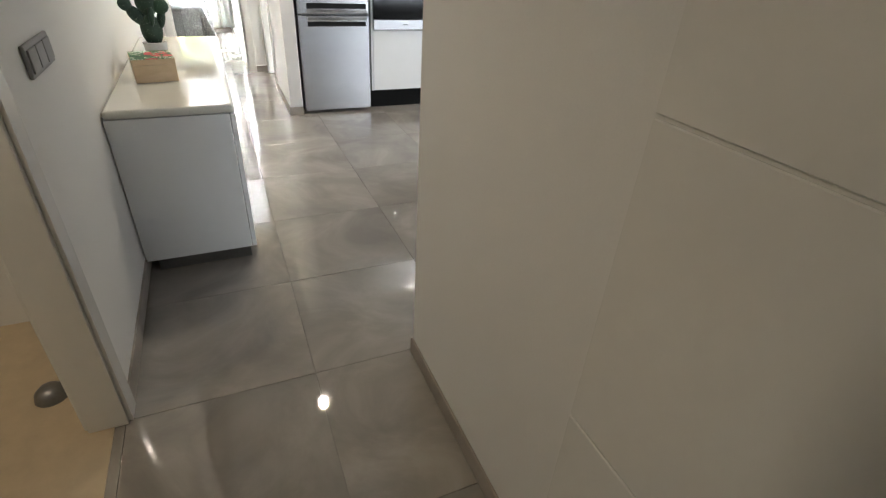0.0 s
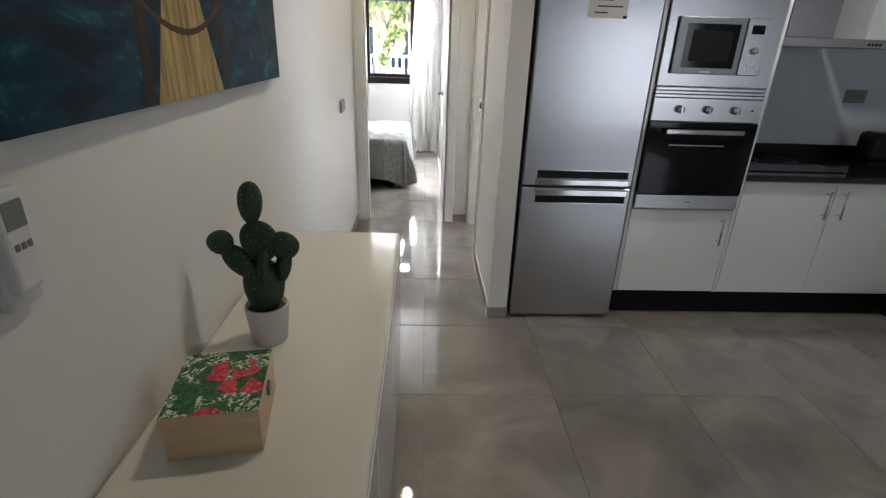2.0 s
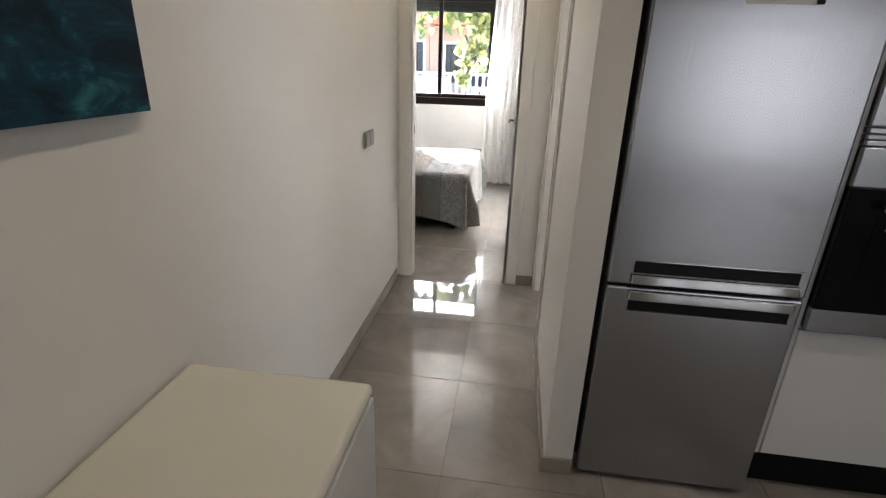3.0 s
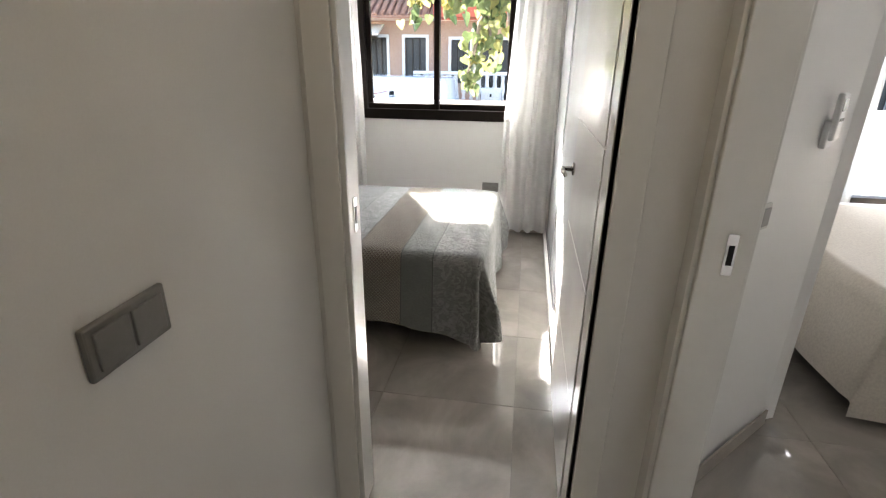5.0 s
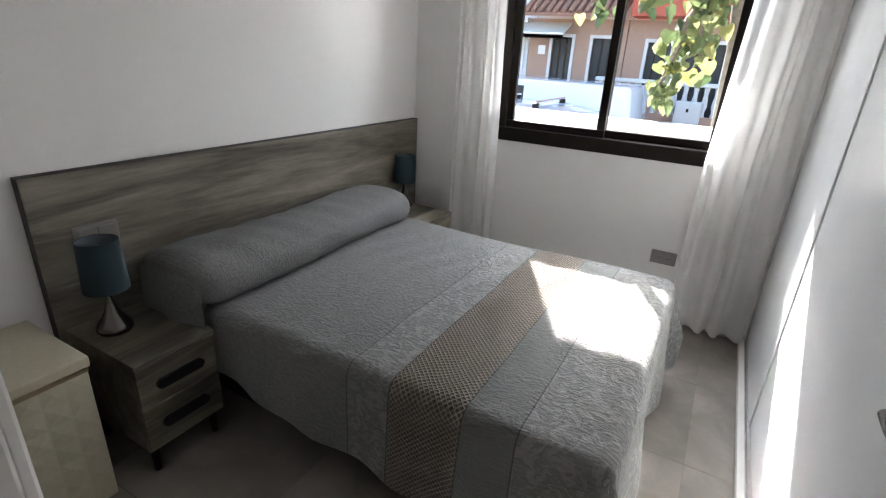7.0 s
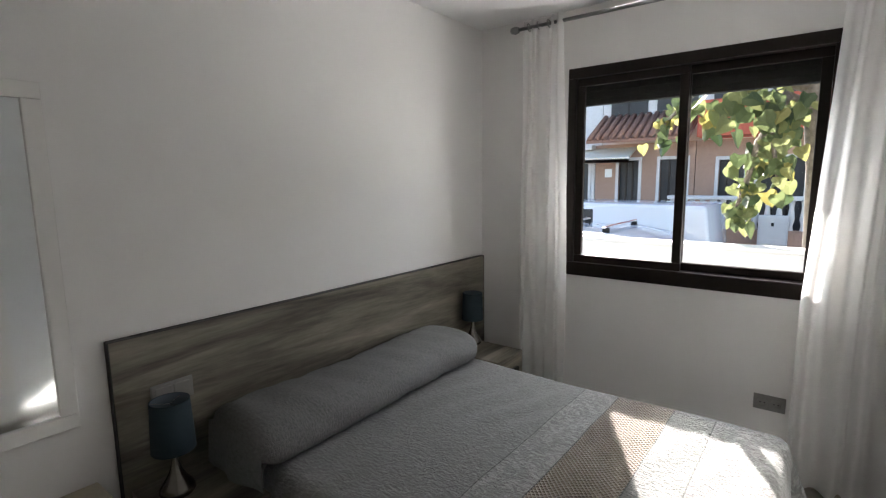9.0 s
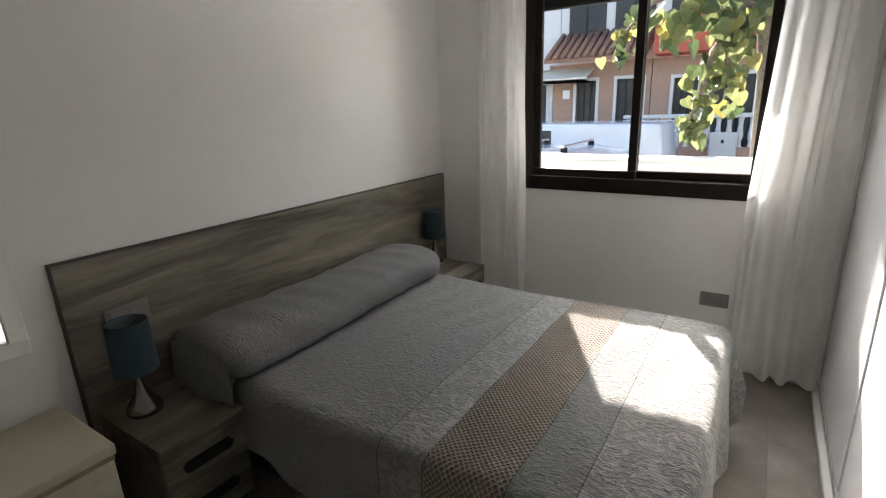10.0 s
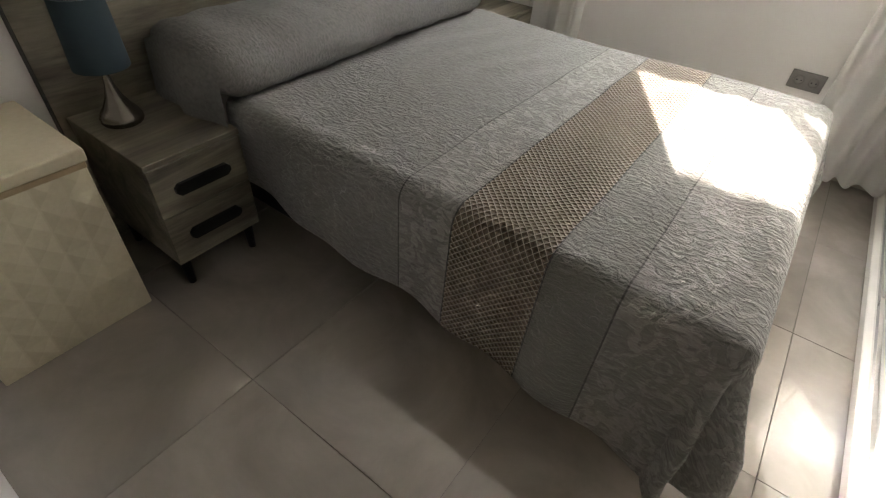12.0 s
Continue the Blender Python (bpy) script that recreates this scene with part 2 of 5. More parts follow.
def sheer_material():
    m, nt, p = nodes_of("sheer_white_voile")
    out = nt.nodes["Material Output"]
    v = coords(nt, "Object")
    n = noise_tex(nt, v, 180, 2)
    link(nt, ramp(nt, n, [(0.3, (0.78, 0.78, 0.76)), (0.7, (0.9, 0.9, 0.88))]), p.inputs["Base Color"])
    p.inputs["Roughness"].default_value = 0.9
    tl = nt.nodes.new("ShaderNodeBsdfTranslucent")
    tl.inputs[0].default_value = (0.96, 0.96, 0.94, 1)
    tr = nt.nodes.new("ShaderNodeBsdfTransparent")
    m1 = nt.nodes.new("ShaderNodeMixShader")
    m1.inputs[0].default_value = 0.5
    link(nt, p.outputs[0], m1.inputs[1])
    link(nt, tl.outputs[0], m1.inputs[2])
    m2 = nt.nodes.new("ShaderNodeMixShader")
    m2.inputs[0].default_value = 0.36
    link(nt, m1.outputs[0], m2.inputs[1])
    link(nt, tr.outputs[0], m2.inputs[2])
    link(nt, m2.outputs[0], out.inputs[0])
    return m


def glass_material():
    m, nt, p = nodes_of("window_glass")
    p.inputs["Base Color"].default_value = (0.96, 0.98, 0.98, 1)
    p.inputs["Roughness"].default_value = 0.0
    p.inputs["Transmission Weight"].default_value = 1.0
    p.inputs["IOR"].default_value = 1.06
    return m


def leaf_material():
    m, nt, p = nodes_of("yellowing_green_leaf")
    g = nt.nodes.new("ShaderNodeNewGeometry")
    # the darkest tones put shadow among the leaves into their colour
    link(nt, ramp(nt, g.outputs["Random Per Island"], [(0.0, (0.05, 0.085, 0.03)), (0.5, (0.12, 0.155, 0.055)), (0.85, (0.19, 0.2, 0.07)), (1.0, (0.34, 0.27, 0.06))]), p.inputs["Base Color"])
    p.inputs["Roughness"].default_value = 0.5
    tl = nt.nodes.new("ShaderNodeBsdfTranslucent")
    link(nt, ramp(nt, g.outputs["Random Per Island"], [(0.0, (0.04, 0.065, 0.028)), (0.4, (0.13, 0.165, 0.07)), (0.8, (0.24, 0.26, 0.11)), (1.0, (0.38, 0.32, 0.09))]), tl.inputs[0])
    m1 = nt.nodes.new("ShaderNodeMixShader")
    m1.inputs[0].default_value = 0.5
    link(nt, p.outputs[0], m1.inputs[1])
    link(nt, tl.outputs[0], m1.inputs[2])
    link(nt, m1.outputs[0], nt.nodes["Material Output"].inputs[0])
    return m


def steel_material():
    m, nt, p = nodes_of("brushed_steel")
    v = world_pos(nt, (1, 1, 0.01))
    n = noise_tex(nt, v, 500, 3)
    w = noise_tex(nt, world_pos(nt, (0.35, 1, 1.6)), 3.0, 3)
    link(nt, ramp(nt, n, [(0.3, (0.42, 0.42, 0.435)), (0.7, (0.52, 0.52, 0.535))]), p.inputs["Base Color"])
    p.inputs["Metallic"].default_value = 1.0
    p.inputs["Roughness"].default_value = 0.27
    p.inputs["Anisotropic"].default_value = 0.4
    bump(nt, p, w, 0.05, 0.02)
    return m


def glow_material(name, color, strength):
    m, nt, p = nodes_of(name)
    p.inputs["Base Color"].default_value = (0.8, 0.8, 0.8, 1)
    p.inputs["Emission Color"].default_value = (*color, 1)
    p.inputs["Emission Strength"].default_value = strength
    return m


WALL = simple("white_wall_paint", (0.72, 0.71, 0.69), 0.6, grain=240, amount=0.02, relief=0.12, big=1.2)
CEIL = simple("ceiling_paint", (0.8, 0.8, 0.79), 0.7, grain=200, amount=0.015, relief=0.1)
TRIMW = simple("white_door_lacquer", (0.74, 0.73, 0.7), 0.22, grain=30, amount=0.015, relief=0.02, coat=0.2)
GLOSSW = simple("gloss_white_lacquer", (0.76, 0.77, 0.77), 0.1, grain=12, amount=0.012, relief=0.0, coat=0.5)
WARDW = simple("satin_white_wardrobe_laminate", (0.74, 0.755, 0.76), 0.2, grain=12, amount=0.012, relief=0.0, coat=0.2)
CREAM = simple("gloss_cream_top", (0.68, 0.67, 0.6), 0.07, grain=12, amount=0.012, relief=0.0, coat=0.4)
TILE = tile_material()
GROUT = simple("grey_grout", (0.2, 0.187, 0.17), 0.85, grain=200, amount=0.15)
SKIRT = simple("baseboard_tile_stone", (0.3, 0.265, 0.23), 0.5, grain=8, amount=0.12, relief=0.0)
SKIRTW = simple("baseboard_top_edge", (0.6, 0.58, 0.54), 0.4, grain=20, amount=0.05)
WARMFLOOR = simple("beige_bathroom_floor", (0.46, 0.37, 0.25), 0.3, grain=14, amount=0.08)
STEEL = steel_material()
CHROME = simple("chrome", (0.75, 0.75, 0.76), 0.1, 1.0, grain=40, amount=0.02, relief=0.0)
DSTEEL = simple("dark_satin_steel", (0.22, 0.22, 0.22), 0.35, 1.0, grain=90, amount=0.08)
BLACK = simple("black_plastic", (0.006, 0.006, 0.006), 0.5, grain=90, amount=0.2)
BLACKGL = simple("black_glass", (0.005, 0.005, 0.006), 0.05, grain=30, amount=0.1, relief=0.0)
BLACKGL.node_tree.nodes["Principled BSDF"].inputs["Specular IOR Level"].default_value = 0.3
BLACK.node_tree.nodes["Principled BSDF"].inputs["Specular IOR Level"].default_value = 0.25
GRANITE = simple("black_granite_worktop", (0.012, 0.012, 0.013), 0.09, grain=350, amount=0.6, relief=0.02, coat=0.3)
PLINTH = simple("black_plinth_laminate", (0.008, 0.008, 0.008), 0.5, grain=90, amount=0.2)
PLINTH.node_tree.nodes["Principled BSDF"].inputs["Specular IOR Level"].default_value = 0.12
SPLASH = simple("pale_grey_splashback", (0.55, 0.58, 0.62), 0.2, grain=10, amount=0.02, relief=0.0)
BRONZE = simple("dark_bronze_aluminium", (0.014, 0.009, 0.007), 0.35, 0.6, grain=160, amount=0.2, relief=0.1)
SHUTTER = simple("dark_roller_shutter", (0.03, 0.028, 0.027), 0.6, grain=60, amount=0.2)
SWITCHG = simple("grey_switch_plastic", (0.2, 0.195, 0.185), 0.4, grain=90, amount=0.05)
SWITCHW = simple("white_switch_plastic", (0.5, 0.49, 0.46), 0.4, grain=90, amount=0.04)
SWITCHM = simple("pale_grey_socket_plastic", (0.19, 0.185, 0.17), 0.4, grain=90, amount=0.04)
REMOTE = simple("white_remote_plastic", (0.7, 0.7, 0.7), 0.35, grain=90, amount=0.03)
LCD = simple("grey_display", (0.2, 0.22, 0.2), 0.2, grain=50, amount=0.05)
POT = simple("pale_cement_pot", (0.55, 0.54, 0.52), 0.75, grain=120, amount=0.08, relief=0.3)
SOIL = simple("brown_soil", (0.09, 0.055, 0.03), 0.95, grain=150, amount=0.5, relief=0.8)
CACTUS = cactus_material()
BOXWOOD = wood_material("pale_pine_box", [(0.3, (0.45, 0.32, 0.18)), (0.7, (0.62, 0.47, 0.3))], (0.3, 1, 1), 12, 0.5)
FLORAL = floral_material()
CANVAS = canvas_material()
CANVASEDGE = simple("dark_canvas_edge", (0.01, 0.02, 0.028), 0.6, grain=300, amount=0.3)
HEADWOOD = wood_material("grey_oak_laminate", [(0.39, (0.03, 0.026, 0.019)), (0.47, (0.09, 0.08, 0.058)), (0.54, (0.155, 0.14, 0.106)), (0.64, (0.25, 0.228, 0.18))], (1, 0.1, 1), 6.5, 0.5)
SPREAD = spread_material()
PILLOW = quilt_material()
BLUESHADE = simple("slate_blue_shade_cloth", (0.012, 0.028, 0.038), 0.85, grain=500, amount=0.2, relief=0.4)
SHADEIN = simple("pale_shade_lining", (0.1, 0.13, 0.15), 0.85, grain=200, amount=0.05)
NICKEL = simple("brushed_nickel", (0.17, 0.157, 0.138), 0.24, 1.0, grain=60, amount=0.06)
HAMPER = simple("cream_padded_vinyl", (0.44, 0.4, 0.295), 0.5, grain=70, amount=0.05, relief=0.2)
HTRIM = simple("tan_hamper_trim", (0.26, 0.2, 0.12), 0.5, grain=60, amount=0.08, relief=0.2)
SATIN = simple("satin_nickel_handle", (0.36, 0.35, 0.33), 0.22, 1.0, grain=60, amount=0.04, relief=0.0)
SHEER = sheer_material()
GLASS = glass_material()
MIRROR = simple("mirror_silver", (0.85, 0.87, 0.86), 0.02, 1.0, grain=10, amount=0.005, relief=0.0)
PAPER = simple("white_note_paper", (0.75, 0.75, 0.73), 0.7, grain=90, amount=0.03)
INK = simple("dark_ink", (0.05, 0.05, 0.07), 0.7, grain=90, amount=0.1)
BEIGECOVER = simple("beige_bedcover", (0.5, 0.46, 0.4), 0.85, grain=90, amount=0.12, relief=0.6)
ASPHALT = simple("asphalt", (0.055, 0.055, 0.055), 0.9, grain=30, amount=0.25, relief=0.5)
PAVING = simple("pale_paving", (0.36, 0.34, 0.31), 0.85, grain=12, amount=0.15, relief=0.3)
GARDENW = simple("white_garden_wall_paint", (0.64, 0.64, 0.62), 0.7, grain=25, amount=0.04, relief=0.3)
PEACH = simple("peach_facade_render", (0.36, 0.225, 0.16), 0.85, grain=18, amount=0.08, relief=0.4)
REDW = simple("red_balcony_render", (0.42, 0.09, 0.05), 0.85, grain=18, amount=0.1, relief=0.4)
WHITEF = simple("white_facade_render", (0.58, 0.555, 0.53), 0.8, grain=18, amount=0.05, relief=0.3)
ROOFT = simple("terracotta_roof_tile", (0.26, 0.13, 0.085), 0.85, grain=20, amount=0.3, relief=0.4)
DARKGLASS = simple("dark_house_glazing", (0.02, 0.018, 0.017), 0.5, grain=6, amount=0.3, relief=0.0)
VANW = simple("white_van_paint", (0.62, 0.63, 0.64), 0.2, grain=6, amount=0.015, relief=0.0, coat=0.6)
TYRE = simple("tyre_rubber", (0.02, 0.02, 0.02), 0.85, grain=60, amount=0.2)
TAILRED = simple("red_tail_lamp", (0.45, 0.02, 0.015), 0.2, grain=20, amount=0.1)
BARK = simple("pale_grey_bark", (0.2, 0.165, 0.13), 0.9, grain=22, amount=0.35, relief=0.8)
LEAF = leaf_material()
AWNING = simple("cream_awning_cloth", (0.62, 0.56, 0.47), 0.8, grain=40, amount=0.1)
METER = simple("grey_meter_cabinet", (0.5, 0.49, 0.47), 0.6, grain=40, amount=0.08)


# ---- building blocks ----
def mesh_of(name, bm, material, smooth=False):
    me = bpy.data.meshes.new(name)
    bmesh.ops.recalc_face_normals(bm, faces=bm.faces)
    bm.to_mesh(me)
    bm.free()
    for m in material if isinstance(material, (list, tuple)) else (material,):
        me.materials.append(m)
    if smooth:
        for poly in me.polygons:
            poly.use_smooth = True
    return me


def part(name, bm, material, parent=None, label="", smooth=False):
    ob = new(name, mesh_of(name, bm, material, smooth))
    if parent is not None:
        ob.parent = parent
    if label:
        ob["label"] = label
    return ob


def thing(name, label, category, group="", kind=""):
    return tagged(new(name), label, category, group, kind)


def add_box(bm, x0, x1, y0, y1, z0, z1, bev=0.0, seg=2):
    vs = [bm.verts.new((x, y, z)) for z in (z0, z1) for y in (y0, y1) for x in (x0, x1)]
    fs = [bm.faces.new([vs[i] for i in f]) for f in ((0, 2, 3, 1), (4, 5, 7, 6), (0, 1, 5, 4), (2, 6, 7, 3), (0, 4, 6, 2), (1, 3, 7, 5))]
    if bev:
        es = list({e for f in fs for e in f.edges})
        bmesh.ops.bevel(bm, geom=es, offset=bev, segments=seg, profile=0.5, affect="EDGES")
    return bm


def box(x0, x1, y0, y1, z0, z1, bev=0.0, seg=2):
    return add_box(bmesh.new(), x0, x1, y0, y1, z0, z1, bev, seg)


def lathe(profile, n=28, cx=0.0, cy=0.0, cz=0.0, bm=None):
    """Turned shape about z from (radius, height) pairs."""
    bm = bm or bmesh.new()
    rings = []
    for r, z in profile:
        if r < 1e-5:
            rings.append([bm.verts.new((cx, cy, cz + z))])
        else:
            rings.append([bm.verts.new((cx + r * math.cos(2 * math.pi * i / n), cy + r * math.sin(2 * math.pi * i / n), cz + z)) for i in range(n)])
    for a, b in zip(rings, rings[1:]):
        for i in range(n):
            j = (i + 1) % n
            if len(a) == 1 and len(b) > 1:
                bm.faces.new((a[0], b[j], b[i]))
            elif len(b) == 1 and len(a) > 1:
                bm.faces.new((a[i], a[j], b[0]))
            elif len(a) > 1:
                bm.faces.new((a[i], a[j], b[j], b[i]))
    return bm


def tube(bm, pts, radii, n=10):
    """A round bar along points."""
    rings = []
    for i, pt in enumerate(pts):
        a = Vector(pts[max(i - 1, 0)])
        b = Vector(pts[min(i + 1, len(pts) - 1)])
        d = (b - a).normalized()
        u = d.orthogonal().normalized()
        w = d.cross(u)
        r = radii[i] if isinstance(radii, (list, tuple)) else radii
        rings.append([bm.verts.new(Vector(pt) + r * (math.cos(2 * math.pi * k / n) * u + math.sin(2 * math.pi * k / n) * w)) for k in range(n)])
    for r0, r1 in zip(rings, rings[1:]):
        # align the rings before joining
        s = min(range(n), key=lambda q: (r1[q].co - r0[0].co - (Vector(r1[0].co) - Vector(r1[0].co))).length)
        for k in range(n):
            bm.faces.new((r0[k], r0[(k + 1) % n], r1[(k + 1 + s) % n], r1[(k + s) % n]))
    bm.faces.new(rings[0][::-1])
    bm.faces.new(rings[-1])
    return bm


def extrude_outline(pts, axis, a0, a1, bm=None):
    """Prism of an outline given in the two other axes, along 'x', 'y' or 'z'."""
    bm = bm or bmesh.new()

    def at(p, a):
        return {"x": (a, p[0], p[1]), "y": (p[0], a, p[1]), "z": (p[0], p[1], a)}[axis]
    lo = [bm.verts.new(at(p, a0)) for p in pts]
    hi = [bm.verts.new(at(p, a1)) for p in pts]
    n = len(pts)
    bm.faces.new(lo[::-1])
    bm.faces.new(hi)
    for i in range(n):
        bm.faces.new((lo[i], lo[(i + 1) % n], hi[(i + 1) % n], hi[i]))
    return bm


def wall(name, boxes, label="plain white painted wall", material=None):
    bm = bmesh.new()
    for b in boxes:
        add_box(bm, *b)
    return tagged(part(name, bm, material or WALL), label, "wall", kind="structure")


# ---- rooms ----
H = 2.54
BW = 12.06          # inner face of the window wall
# hall, left wall with the bathroom opening
wall("wall_left", [(-0.11, 0.0, 4.25, 9.04, 0, H), (-0.11, 0.0, 2.3, 3.45, 0, H), (-0.11, 0.0, 3.45, 4.25, 2.06, H)], "white painted hall wall beside the sideboard")
wall("wall_partition", [(0.962, 1.08, 1.0, 4.235, 0, H)], "white partition wall between hall and living room")
wall("wall_entrance", [(-0.11, 0.96, 2.2, 2.3, 0, H)])
wall("wall_bathroom", [(-1.6, -0.11, 3.1, 3.2, 0, H), (-1.6, -0.11, 4.9, 5.0, 0, H), (-1.7, -1.6, 3.1, 5.0, 0, H)], "warmly lit bathroom wall")
wall("wall_fridge_end", [(0.97, 1.075, 7.35, 8.0, 0, H)], "short white wall beside the fridge")
wall("wall_kitchen_back", [(1.075, 4.3, 8.0, 8.12, 0, H)])
wall("wall_kitchen_right", [(4.1, 4.3, 5.4, 8.0, 0, H), (4.3, 6.5, 5.4, 5.55, 0, H), (6.5, 6.7, 0.9, 5.55, 0, H)])
wall("wall_living_end", [(1.08, 6.5, 0.9, 1.0, 0, H)])
# frame bars on the solid wall round the daylight lamp; no opening behind
win3 = thing("window_3", "wide dark window frame on the solid living room wall", "window", kind="structure")
for fx0, fx1, fz0, fz1 in ((2.4, 5.2, 0.12, 0.18), (2.4, 5.2, 2.19, 2.25), (2.4, 2.46, 0.1802, 2.1898), (5.14, 5.2, 0.1802, 2.1898), (3.77, 3.83, 0.1802, 2.1898)):
    part("window_frame", box(fx0, fx1, 1.0005, 1.03, fz0, fz1, 0.003, 1), BRONZE, win3)
wall("wall_corridor_right", [(0.97, 1.075, 8.0, 8.27, 0, H), (0.97, 1.075, 8.27, 8.98, 2.06, H), (0.97, 1.075, 8.98, 9.04, 0, H)], "white corridor wall with a doorway to the second bedroom")
wall("wall_bedroom_door", [(-1.6, 0.09, 9.04, 9.135, 0, H), (0.09, 0.76, 9.04, 9.135, 2.06, H), (0.76, 1.0, 9.04, 9.135, 0, H)], "white wall round the bedroom doorway")
wall("wall_bedroom_left", [(-1.6, -1.48, 9.135, BW, 0, H)], "white bedroom wall behind the headboard")
wall("wall_window", [(-1.6, -0.845, BW, BW + 0.24, 0, H), (0.47, 1.7, BW, BW + 0.24, 0, H), (-0.845, 0.47, BW, BW + 0.24, 0, 0.948), (-0.845, 0.47, BW, BW + 0.24, 2.2, H)], "white window wall of the bedroom")
wall("wall_wardrobe_back", [(1.55, 1.7, 9.78, BW, 0, H)])
bm = extrude_outline([(1.0, 9.135), (1.09, 9.2), (1.64, 9.75), (1.7, 9.78), (1.55, 9.78), (1.0, 9.25)], "z", 0, H)
tagged(part("wall_diagonal", bm, WALL), "angled white wall inside the second bedroom", "wall", kind="structure")
wall("wall_second_far", [(1.7, 3.0, BW, BW + 0.2, 0, H), (4.2, 4.4, BW, BW + 0.2, 0, H), (3.0, 4.2, BW, BW + 0.2, 0, 0.4), (3.0, 4.2, BW, BW + 0.2, 2.1, H)])
wall("wall_second_right", [(4.3, 4.42, 8.12, BW, 0, H)])
PLAN = [(-1.7, 1.08, 2.2, 5.0), (-0.11, 1.08, 5.0, 9.04), (1.08, 4.42, 0.9, 9.04), (4.42, 6.7, 0.9, 5.55), (-1.6, 4.42, 9.04, BW + 0.22)]
bm = bmesh.new()
for fx0, fx1, fy0, fy1 in PLAN:
    add_box(bm, fx0, fx1, fy0, fy1, H, H + 0.12)
tagged(part("ceiling", bm, CEIL), "smooth white ceiling", "ceiling", kind="structure")
bm = bmesh.new()
for fx0, fx1, fy0, fy1 in PLAN:
    add_box(bm, fx0, fx1, fy0, fy1, -0.12, -0.007)
floor = tagged(part("floor", bm, GROUT), "grey polished porcelain tile floor with fine joints", "floor", kind="structure")
bath_floor = tagged(part("floor_bathroom", box(-1.6, -0.04, 3.2, 4.9, -0.005, 0.004), WARMFLOOR), "beige bathroom floor", "floor", kind="structure")
stop = thing("door_stop", "small dark metal door stop on the bathroom floor", "door stop")
part("dome", lathe([(0.0, 0.046), (0.026, 0.042), (0.044, 0.024), (0.05, 0.0)], 24, -0.24, 4.44, 0.004), DSTEEL, stop, smooth=True)


def skirting(name, x0, x1, y0, y1):
    bm = box(x0, x1, y0, y1, 0, 0.07, 0.002, 1)
    tagged(part(name, bm, SKIRT), "grey stone-tile baseboard along the wall", "baseboard", kind="structure")


skirting("baseboard_hall_left", 0.0, 0.009, 4.3, 8.98)
skirting("baseboard_partition", 0.953, 0.962, 3.4, 4.234)
skirting("baseboard_partition_end", 0.953, 1.088, 4.235, 4.244)
skirting("baseboard_fridge_end", 0.961, 1.075, 7.341, 7.35)
skirting("baseboard_corridor", 0.961, 0.97, 7.35, 8.2)
skirting("baseboard_corridor_end", 0.83, 0.97, 9.031, 9.04)
skirting("baseboard_bedroom", -1.48, -1.471, 9.14, BW)
skirting("baseboard_window", -1.47, 0.74, BW - 0.009, BW)
bm = extrude_outline([(1.1, 9.196), (1.64, 9.736), (1.646, 9.73), (1.106, 9.19)], "z", 0, 0.07)
tagged(part("baseboard_diagonal", bm, SKIRT), "grey stone-tile baseboard along the wall", "baseboard", kind="structure")


def door_frame(name, axis, at0, at1, o0, o1, top, label):
    """Lining and architraves round an opening o0..o1; axis is the way that one walks through."""
    d = thing(name, label, "door frame", kind="structure")
    w, p = 0.07, 0.012

    def b(a0, a1, c0, c1, z0, z1):
        return box(c0, c1, a0, a1, z0, z1, 0.003, 2) if axis == "y" else box(a0, a1, c0, c1, z0, z1, 0.003, 2)
    for face0, face1 in ((at0 - p, at0 - 0.0005), (at1 + 0.0005, at1 + p)):
        part("architrave", b(face0, face1, o0 - w, o0 + 0.004, 0, top + w), TRIMW, d)
        part("architrave", b(face0, face1, o1 - 0.004, o1 + w, 0, top + w), TRIMW, d)
        part("architrave", b(face0, face1, o0 + 0.004, o1 - 0.004, top - 0.004, top + w), TRIMW, d)
    part("lining", b(at0, at1, o0 + 0.0005, o0 + 0.018, 0, top), TRIMW, d)
    part("lining", b(at0, at1, o1 - 0.018, o1 - 0.0005, 0, top), TRIMW, d)
    part("lining", b(at0, at1, o0 + 0.018, o1 - 0.018, top - 0.018, top - 0.0005), TRIMW, d)
    return d


frame_1 = door_frame("door_frame_1", "y", 9.04, 9.135, 0.085, 0.775, 2.06, "white lacquered frame of the bedroom doorway")
frame_2 = door_frame("door_frame_2", "x", 0.97, 1.075, 8.27, 8.98, 2.06, "white lacquered frame of the second bedroom doorway")
frame_3 = door_frame("door_frame_3", "x", -0.11, 0.0, 3.45, 4.25, 2.06, "white lacquered frame of the bathroom doorway")


def strike(parent, m):
    plate = part("strike_plate", box(-0.012, 0.012, -0.0015, 0.0015, -0.05, 0.05, 0.001, 1), CHROME, parent, "chrome strike plate")
    plate.matrix_local = m
    part("latch_hole", box(-0.006, 0.006, -0.0026, 0.0, -0.024, 0.024), BLACK, plate, "dark latch opening")
    return plate


strike(frame_1, pose(0.1045, 9.09, 1.03, 0, 0, 90))
strike(frame_2, pose(1.03, 8.9605, 1.03, 0, 0, 0))


